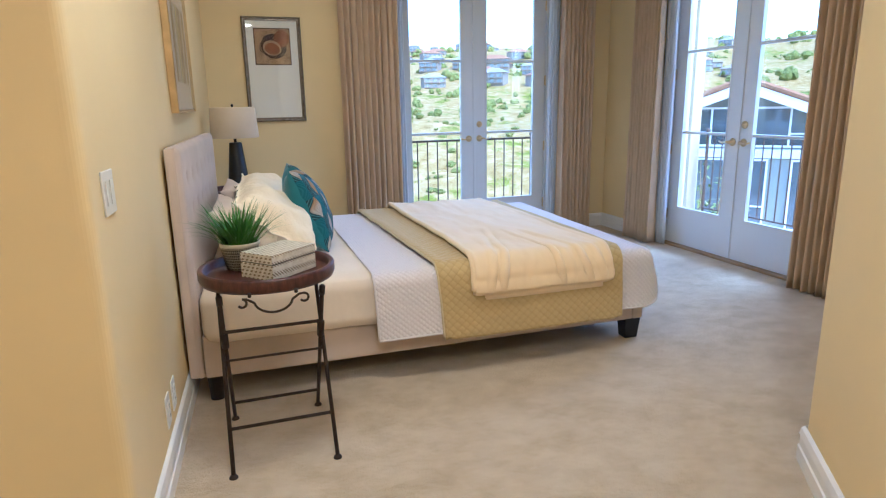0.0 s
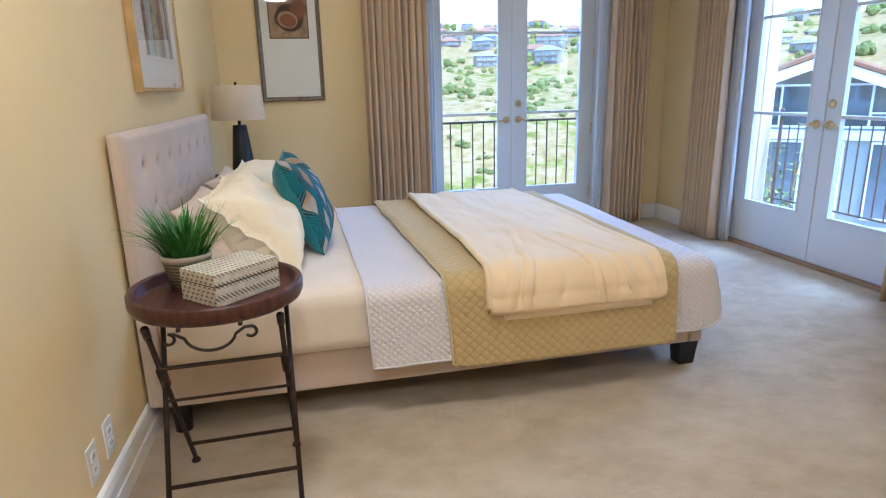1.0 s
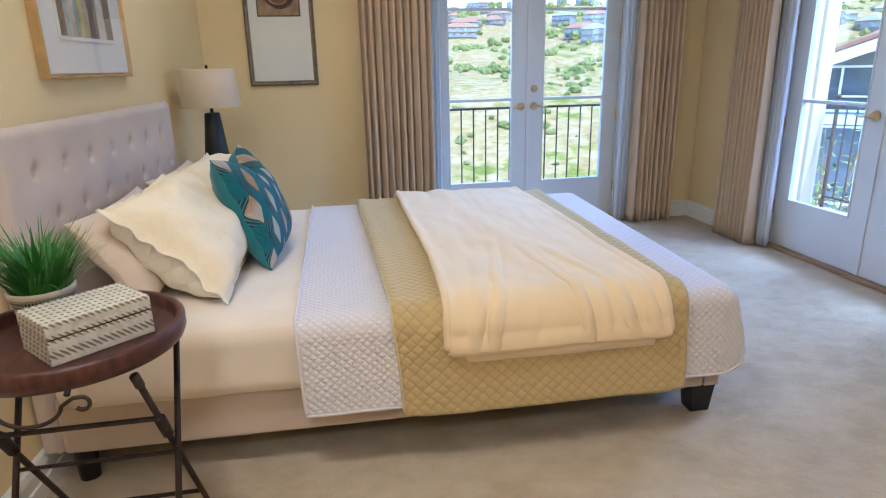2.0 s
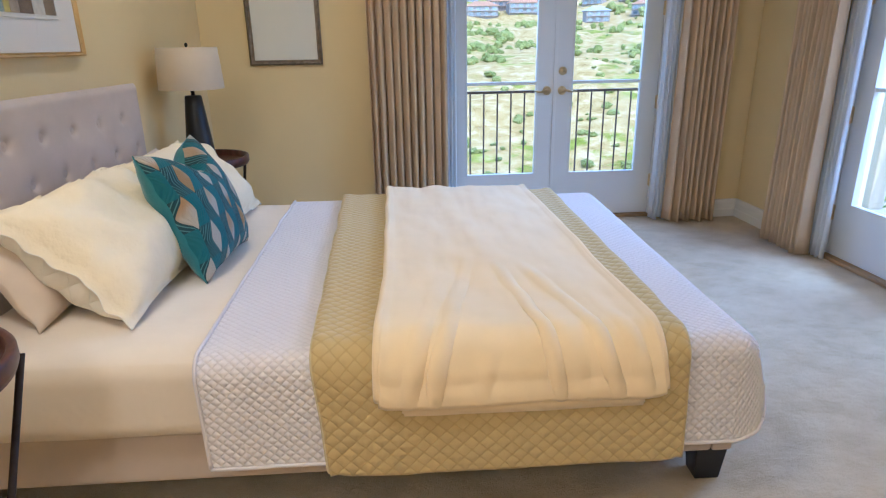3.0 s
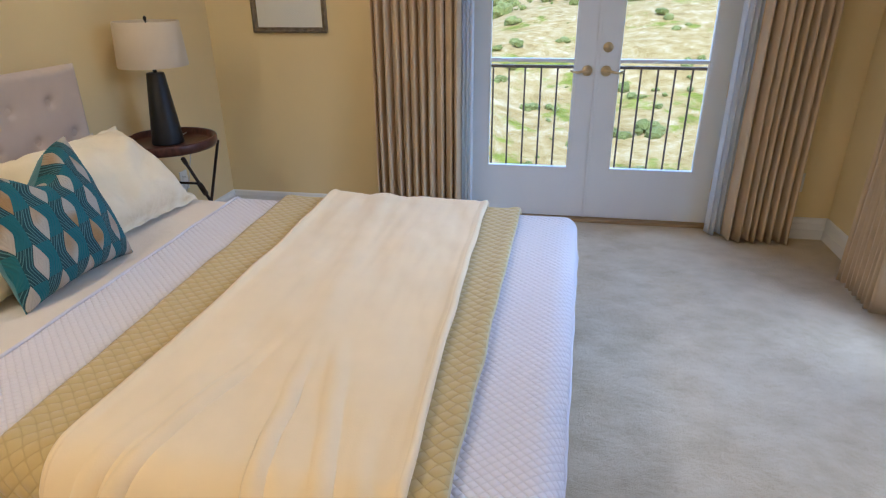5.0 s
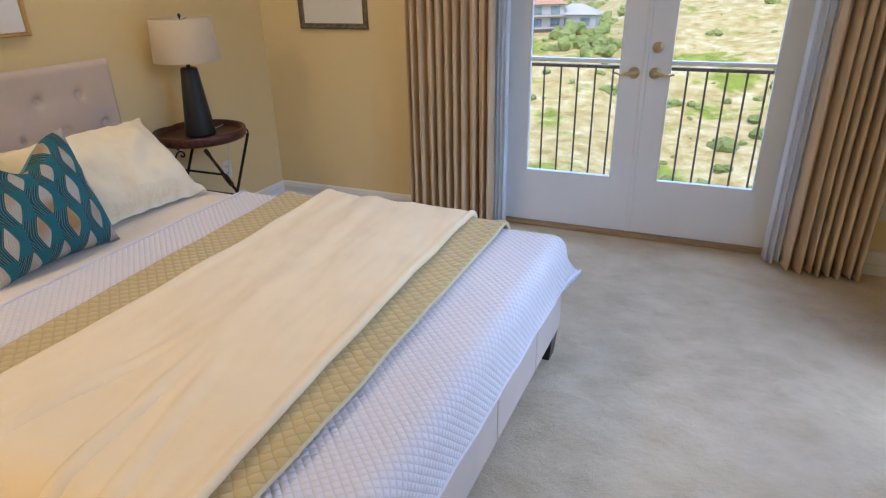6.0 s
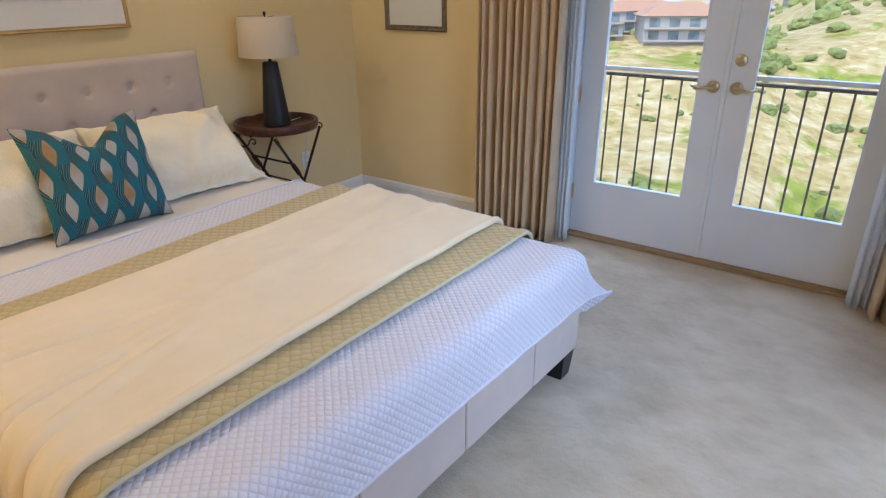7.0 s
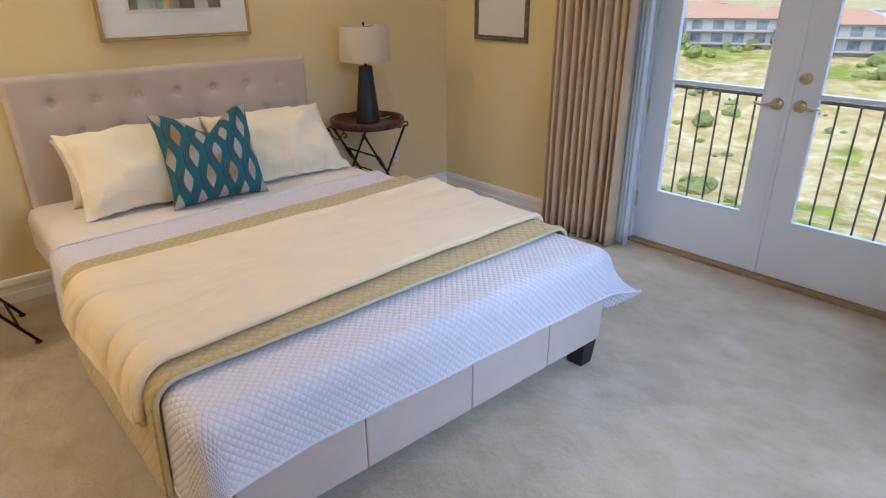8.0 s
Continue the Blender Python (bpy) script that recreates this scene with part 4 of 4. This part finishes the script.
pic.matrix_basis = pose(WS[0] + (WN[0] - WS[0]) * (yc - WS[1]) / (WN[1] - WS[1]) + 0.002, yc, 1.262 + ah / 2, 0, 0, 90 + WALL_TURN)


# ---- plates on the walls ----
def plate(name, m, kind_, label, w=0.072):
    root = thing(name, label=label, category="wall plate")
    part("plate", box((-w / 2, -0.006, -0.058), (w / 2, -0.0005, 0.058), 0.003), plastic, root)
    if kind_ == "outlet":
        for z in (-0.02, 0.02):
            f = part("socket", box((-0.016, -0.0085, z - 0.014), (0.016, -0.0062, z + 0.014), 0.003), plastic, root)
            for x in (-0.006, 0.006):
                part("slot", box((x - 0.0012, -0.009, z - 0.005), (x + 0.0012, -0.0086, z + 0.005)), dark_slot, f)
    else:
        for x in ([-0.023, 0.023] if w > 0.08 else [0]):
            part("rocker", box((x - 0.016, -0.0095, -0.033), (x + 0.016, -0.0062, 0.033), 0.002), plastic, root)
    root.matrix_basis = m
    return root


def on_west(y, z):
    return pose(WS[0] + (WN[0] - WS[0]) * (y - WS[1]) / (WN[1] - WS[1]), y, z, 0, 0, 90 + WALL_TURN)


plate("light_switch", on_west(2.2, 1.07), "switch", "white double light switch plate on the wall", 0.118)
plate("outlet", on_west(2.74, 0.24), "outlet", "white wall outlet near the floor")
plate("outlet", on_west(2.6, 0.24), "outlet", "white wall outlet near the floor")
plate("outlet", on_west(5.41, 0.36), "outlet", "white wall outlet behind the lamp table")
plate("outlet", pose(3.63, YN, 0.35), "outlet", "white wall outlet beside the curtain")


# ---- outside: balconies ----
stucco = Mat("stucco", (0.5, 0.43, 0.3), 0.9).vary(2, 0.06)
stucco.bump(stucco.noise(90, 4), 0.4, 0.004)
deck_tile = Mat("deck_tile", (0.5, 0.45, 0.4), 0.8).vary(3, 0.1)


def railing(name, a, b, m, label):
    """Iron railing along x from a to b."""
    r = thing(name, label=label, category="railing")
    part("top_rail", box((a, -0.014, 0.905), (b, 0.014, 0.925), 0.004), rail_iron, r)
    part("bottom_rail", box((a, -0.01, 0.09), (b, 0.01, 0.105), 0.003), rail_iron, r)
    n = round((b - a) / 0.108)
    for k in range(1, n):
        x = a + (b - a) * k / n
        part("baluster", tube([(x, 0, 0.1), (x, 0, 0.91)], 0.0065, 6), rail_iron, r)
    for x in (a, b):
        po = tube([(x, 0, -0.02), (x, 0, 0.94)], 0.016, 8)
        bmesh.ops.create_uvsphere(po, u_segments=12, v_segments=8, radius=0.024, matrix=Matrix.Translation((x, 0, 0.955)))
        part("post", po, rail_iron, r)
    r.matrix_basis = m
    return r


railing("balcony_railing", 1.55, 3.29, pose(0, 6.5, 0), "slim dark iron railing outside the doors")
railing("balcony_railing", 1.0, 5.9, pose(5.15, 0, 0, 0, 0, 90), "slim dark iron railing round the balcony")
tagged(part("balcony_floor", box((1.4, YN + 0.26, -0.3), (3.45, 6.56, -0.02)), deck_tile), "pale tiled balcony floor", "balcony", kind="structure")
tagged(part("terrace_floor", box((XE + 0.26, 0.9, -0.3), (5.22, 6.0, -0.02)), deck_tile), "pale tiled sunlit balcony floor", "balcony", kind="structure")
tagged(part("pillar", box((5.02, 6.02, -4), (5.15, 6.15, 3.0), 0.01), stucco), "cream stucco pillar at the balcony corner", "pillar", kind="structure")
tagged(part("house_wall", box((-6, -6, -6), (XE + 0.25, YN + 0.25, -0.26)), stucco), "cream stucco wall below the bedroom", "wall", kind="structure")
tagged(part("roof_slab", box((-6, -6, 3.0), (XE + 0.9, YN + 0.8, 3.2)), stucco), "overhanging roof above the bedroom", "roof", kind="structure")

# neighbouring wing with a tiled gable
roof_tile = Mat("roof_tile", (0.42, 0.17, 0.1), 0.85)
_rv = roof_tile.noise(3, 5)
roof_tile.base(roof_tile.ramp(_rv, (0.3, (0.26, 0.12, 0.05)), (0.7, (0.38, 0.21, 0.1))))
win_glass = Mat("window_glass", (0.13, 0.14, 0.13), 0.04, spec=1.0).vary(0.6, 0.6)
wing = thing("house_wing", (12.6, 12.9, -2.15), 42, label="cream stucco house wing with a tiled gable roof and large windows", category="house")
bm = bmesh.new()
prof = [(-6.5, -4), (4.2, -4), (4.2, 2.17), (0, 3.75), (-6.5, 1.3)]
f0 = [bm.verts.new((0, y, z)) for y, z in prof]
f1 = [bm.verts.new((9, y, z)) for y, z in prof]
bm.faces.new(f0)
bm.faces.new(f1)
for k in range(5):
    bm.faces.new((f0[k], f0[(k + 1) % 5], f1[(k + 1) % 5], f1[k]))
# Stucco darkened in its colour for the gable's shade, which the sun misses giving.
shaded_wing_stucco = Mat("shaded_wing_stucco", (0.3, 0.3, 0.24), 0.9).vary(1.5, 0.08)
part("wall", bm, shaded_wing_stucco, wing)
for s in (-1, 1):
    bm = bmesh.new()
    sl = math.hypot(7.1, 2.68) * (0.66 if s > 0 else 1.0)
    add_box(bm, (-0.6, 0, 0), (9.5, sl, 0.1))
    for k in range(46):
        x = -0.6 + 10.1 * k / 45
        add_tube(bm, [(x, 0, 0.1), (x, sl, 0.1)], 0.07, 6)
    roof = part("roof", bm, roof_tile, wing, "red clay tile roof")
    roof.matrix_basis = Matrix(((1, 0, 0, 0), (0, s, 0, 0), (0, 0, 1, 0), (0, 0, 0, 1))) @ pose(0, 0, 3.83, -math.degrees(math.atan2(2.68, 7.1)))
    bm = bmesh.new()
    add_box(bm, (-0.62, 0, -0.2), (-0.56, sl, 0.02))
    fa = part("fascia", bm, white_trim, wing)
    fa.matrix_basis = roof.matrix_basis.copy()
part("beam", box((-0.12, -5.5, 1.98), (0, 4.1, 2.2), 0.01), white_trim, wing)
for y0, y1, z0, z1 in ((-3.4, -1.95, 2.3, 3.0), (-1.8, -0.3, 2.3, 3.2), (0.0, 1.5, 2.3, 3.2), (-4.2, -2.8, 0.2, 1.9), (-2.6, -1.2, 0.2, 1.9), (-0.6, 1.0, 0.2, 1.9), (1.6, 3.4, 0.5, 1.9)):
    w_ = part("window", box((-0.02, y0, z0), (0.01, y1, z1)), win_glass, wing)
    bm = bmesh.new()
    for lo, hi in (((-0.06, y0 - 0.05, z0 - 0.05), (0, y0, z1 + 0.05)), ((-0.06, y1, z0 - 0.05), (0, y1 + 0.05, z1 + 0.05)), ((-0.06, y0, z1), (0, y1, z1 + 0.05)), ((-0.06, y0, z0 - 0.05), (0, y1, z0))):
        add_box(bm, lo, hi)
    ym = (y0 + y1) / 2
    add_box(bm, (-0.05, ym - 0.025, z0), (-0.004, ym + 0.025, z1))
    add_box(bm, (-0.05, y0, z0 + (z1 - z0) * 0.3), (-0.004, ym - 0.025, z0 + (z1 - z0) * 0.3 + 0.04))
    part("window_frame", bm, white_trim, w_)
tagged(part("courtyard", box((7.0, 6.6, -2.4), (16, 15, -2.15)), deck_tile), "sunlit pale paved courtyard", "patio", kind="structure")


# ---- outside: the hillside ----
CANYON = ((0, -6), (20, -9), (45, -21), (75, -29), (115, -23), (200, -6), (260, -1), (450, 24), (800, 66), (1100, 72), (1800, 40), (3600, 10))
WEST_SIDE = ((0, -6), (20, -9), (45, -20), (80, -24), (140, -15.5), (165, -13.4), (210, -15.5), (400, -20), (1200, -44), (3600, -70))


def profile(d, ks):
    for (a, za), (b, zb) in zip(ks, ks[1:]):
        if d <= b:
            k = (d - a) / (b - a)
            k = k * k * (3 - 2 * k) * 0.5 + k * 0.5
            return za + (zb - za) * k
    return ks[-1][1]


def terrain(x, y):
    dx, dy = x - 2, y - 5
    d = math.hypot(dx, dy)
    az_ = math.degrees(math.atan2(dx, dy))
    west = min(1, max(0, (-az_ - 1) / 8)) if az_ < 0 else 0.0
    west = west * west * (3 - 2 * west)
    back = min(1, max(0, (abs(az_) - 95) / 50))
    z = profile(d, CANYON) * (1 - west) + profile(d, WEST_SIDE) * west
    z = z * (1 - back) + (-6) * back
    amp = min(1, d / 60) * min(8, 0.6 + d * 0.016)
    z += amp * (noise.noise((x / 55, y / 55, 0.3)) + 0.45 * noise.noise((x / 18, y / 18, 4.0)) + 0.15 * noise.noise((x / 6, y / 6, 8.0)))
    return z


hill = Mat("hillside", (0.3, 0.25, 0.15), 0.95, spec=0.1)
_big, _mid, _fine = hill.noise(0.025, 5), hill.noise(0.09, 8, 0.7), hill.noise(0.3, 8, 0.75)
_dirt = hill.ramp(_fine, (0.34, (0.23, 0.15, 0.04)), (0.5, (0.36, 0.25, 0.08)), (0.66, (0.5, 0.39, 0.2)))
_green = hill.ramp(_fine, (0.36, (0.125, 0.135, 0.012)), (0.64, (0.26, 0.25, 0.03)))
_sum = hill.maths("ADD", hill.maths("MULTIPLY", _big, 0.4), hill.maths("MULTIPLY", _mid, 0.6))
hill.base(hill.mix(hill.ramp(_sum, (0.525, (0, 0, 0)), (0.565, (1, 1, 1))), _dirt, _green))
hill.bump(_fine, 0.6, 0.5)
ds = [0, 4, 9, 15, 21, 28]
while ds[-1] < 4000:
    ds.append(ds[-1] * (1.055 if ds[-1] < 900 else 1.16) + 1.5)
bm = sheet(lambda d, a: (2 + d * math.sin(a), 5 + d * math.cos(a), terrain(2 + d * math.sin(a), 5 + d * math.cos(a)) - (0.5 if d < 16 else 0)), ds, spread(-math.pi, math.pi, 241))
bmesh.ops.remove_doubles(bm, verts=bm.verts, dist=0.001)
tagged(part("ground", bm, hill, None, "", True), "dry scrubby canyon hillside with sandy and green patches", "hillside", kind="structure")

shrub_mat = Mat("shrub_leaves", (0.1, 0.14, 0.035), 0.9)
_gi = shrub_mat.node("NewGeometry")
_fl = shrub_mat.noise(2.2, 5, 0.7)
shrub_mat.base(shrub_mat.mix(_fl, shrub_mat.ramp(_gi.outputs["Random Per Island"], (0, (0.14, 0.15, 0.015)), (0.5, (0.22, 0.22, 0.03)), (1, (0.32, 0.3, 0.07))), (0.24, 0.25, 0.06)))
shrub_mat.bump(shrub_mat.noise(5, 4, 0.7), 1.0, 0.5)
rnd = random.Random(5)
ico = bmesh.new()
bmesh.ops.create_icosphere(ico, subdivisions=2, radius=1.0)
IV = [v.co.copy() for v in ico.verts]
IF = [[v.index for v in f.verts] for f in ico.faces]
ico.free()


def clumps(count, dmin, dmax, amin, amax, smin, smax, tall):
    vs, fs = [], []
    for _ in range(count):
        a = radians(rnd.uniform(amin, amax))
        d = math.exp(rnd.uniform(math.log(dmin), math.log(dmax)))
        x, y = 2 + d * math.sin(a), 5 + d * math.cos(a)
        if noise.noise((x / 30, y / 30, 9.0)) < -0.12:
            continue
        z = terrain(x, y)
        s = rnd.uniform(smin, smax) * (0.6 + d / 260)
        for _k in range(rnd.randint(1, 4)):
            ox, oy, r = rnd.uniform(-1, 1) * s, rnd.uniform(-1, 1) * s, s * rnd.uniform(0.45, 1.0)
            oz = rnd.uniform(0.1, 0.7) * r * tall
            n0, sd = len(vs), rnd.uniform(0, 50)
            for c in IV:
                k = 1 + 0.45 * noise.noise(c * 1.7 + Vector((sd, 0, 0))) + 0.25 * noise.noise(c * 4.1 + Vector((0, sd, 0)))
                vs.append((x + ox + c.x * r * k, y + oy + c.y * r * k, z + oz + c.z * r * k * 0.8 * tall))
            fs += [[n0 + i_ for i_ in f] for f in IF]
    return vs, fs


def stuff(name, data, material, label, category):
    me = bpy.data.meshes.new(name)
    me.from_pydata(data[0], [], data[1])
    me.materials.append(material.m)
    return tagged(new(name, me), label, category, kind="stuff")


stuff("hillside_shrubs", clumps(900, 50, 260, -70, 60, 0.25, 1.7, 0.95), shrub_mat, "low green and dusty shrubs scattered on the hillside", "shrubs")
stuff("distant_trees", clumps(3200, 205, 950, -80, 60, 0.35, 1.5, 1.3), shrub_mat, "dark green garden trees between the far houses", "trees")

stuff("garden_trees", clumps(210, 132, 200, -44, -7, 0.7, 1.7, 1.3), shrub_mat, "leafy garden trees round the houses on the canyon edge", "trees")

# houses across the canyon
house_white = Mat("house_white", (0.32, 0.27, 0.2), 0.9).vary(0.4, 0.06)
house_tan = Mat("house_tan", (0.28, 0.215, 0.15), 0.9).vary(0.4, 0.06)
grey_roof = Mat("grey_roof", (0.34, 0.32, 0.31), 0.9).vary(0.5, 0.15)


def house(w, dp, h, wallm, roofm, label):
    hs = thing("house", (0, 0, -500), label=label, category="house", group="houses across the canyon")
    part("wall", box((-w / 2, 0, -3), (w / 2, dp, h)), wallm, hs)
    bm = bmesh.new()
    e = 0.9
    q = [bm.verts.new(c) for c in ((-w / 2 - e, -e, h), (w / 2 + e, -e, h), (w / 2 + e, dp + e, h), (-w / 2 - e, dp + e, h))]
    t_ = [bm.verts.new(c) for c in ((-w / 2 + dp / 2, dp / 2, h + dp * 0.3), (w / 2 - dp / 2, dp / 2, h + dp * 0.3))]
    for f in ((q[0], q[1], t_[1], t_[0]), (q[2], q[3], t_[0], t_[1]), (q[1], q[2], t_[1]), (q[3], q[0], t_[0]), (q[3], q[2], q[1], q[0])):
        bm.faces.new(f)
    part("roof", bm, roofm, hs)
    n = int(w // 3.9)
    for fl in range(int(h // 2.9)):
        for k in range(n):
            x = -w / 2 + (k + 0.5) * w / n
            part("window", box((x - 1.25, -0.06, fl * 2.9 + 0.4), (x + 1.25, 0.02, fl * 2.9 + 2.4)), win_glass, hs)
        part("balcony", box((-w / 2, -1.4, fl * 2.9 - 0.1), (w / 2, 0, fl * 2.9 + 0.15)), house_tan, hs)
    return hs


KINDS = [house(19, 10, 5.8, house_white, roof_tile, "far white two-storey house with a clay tile roof"),
         house(13, 9, 3.0, house_tan, roof_tile, "far tan single-storey house with a clay tile roof"),
         house(13, 9, 5.8, house_white, grey_roof, "far white house with a grey roof"),
         house(11, 8, 3.2, house_white, house_white, "far white flat-roofed house")]
spots = []
rnd = random.Random(21)
tries = 0
while len(spots) < 270 and tries < 9000:
    tries += 1
    a = rnd.uniform(-62, 45)
    d = math.exp(rnd.uniform(math.log(205), math.log(950)))
    x, y = 2 + d * math.sin(radians(a)), 5 + d * math.cos(radians(a))
    if a > -22 and d < 330:
        continue
    if any(math.hypot(x - p, y - q) < 17 + d * 0.004 for p, q in spots):
        continue
    k = rnd.randrange(4)
    m = pose(x, y, terrain(x, y) + 0.6, 0, 0, -a + rnd.uniform(-28, 28))
    if len(spots) < 4 and all(KINDS[j].location.z > -400 for j in range(len(spots))):
        KINDS[len(spots)].matrix_basis = m
    else:
        copy_thing(KINDS[k], m)
    spots.append((x, y))

# the row of long houses along the canyon's edge
for k, (a, d, turn) in enumerate(((-22.8, 166, 8), (-29.0, 172, -10), (-14.6, 164, 16), (-10.6, 167, -8), (-35.0, 180, 5), (-18.4, 196, 14), (-25.5, 200, -6))):
    x, y = 2 + d * math.sin(radians(a)), 5 + d * math.cos(radians(a))
    copy_thing(KINDS[(0, 1, 0, 3, 0, 0, 0)[k]], pose(x, y, terrain(x, y) + 1.0, 0, 0, -a + turn))

# garden shrub by the balcony
gs = thing("garden_shrub", (6.1, 7.0, -1.5), label="bright yellow-green leafy shrub beside the balcony", category="shrub")
gleaf = Mat("garden_leaves", (0.25, 0.3, 0.05), 0.6)
_gi = gleaf.node("NewGeometry")
gleaf.base(gleaf.ramp(_gi.outputs["Random Per Island"], (0, (0.1, 0.16, 0.02)), (1, (0.4, 0.42, 0.1))))
rnd = random.Random(8)
bm = bmesh.new()
br = bmesh.new()
for k in range(26):
    a, l = rnd.uniform(0, 6.283), rnd.uniform(0.9, 2.1)
    top = Vector((0.55 * math.cos(a) * rnd.random(), 0.55 * math.sin(a) * rnd.random(), l))
    add_tube(br, [(0.05 * math.cos(a), 0.05 * math.sin(a), 0), top * 0.5 + Vector((0.05, 0, 0)), top], [0.014, 0.009, 0.003], 5)
    for j in range(34):
        p = top * rnd.uniform(0.25, 1.0) + Vector((rnd.gauss(0, 0.09), rnd.gauss(0, 0.09), rnd.gauss(0, 0.07)))
        blade(bm, p, rnd.uniform(0, 6.283), rnd.uniform(0.07, 0.13), rnd.uniform(0.4, 1.6), rnd.uniform(0.014, 0.026), 0.6)
part("branches", br, sill_wood, gs)
part("leaves", bm, gleaf, gs, "", True)
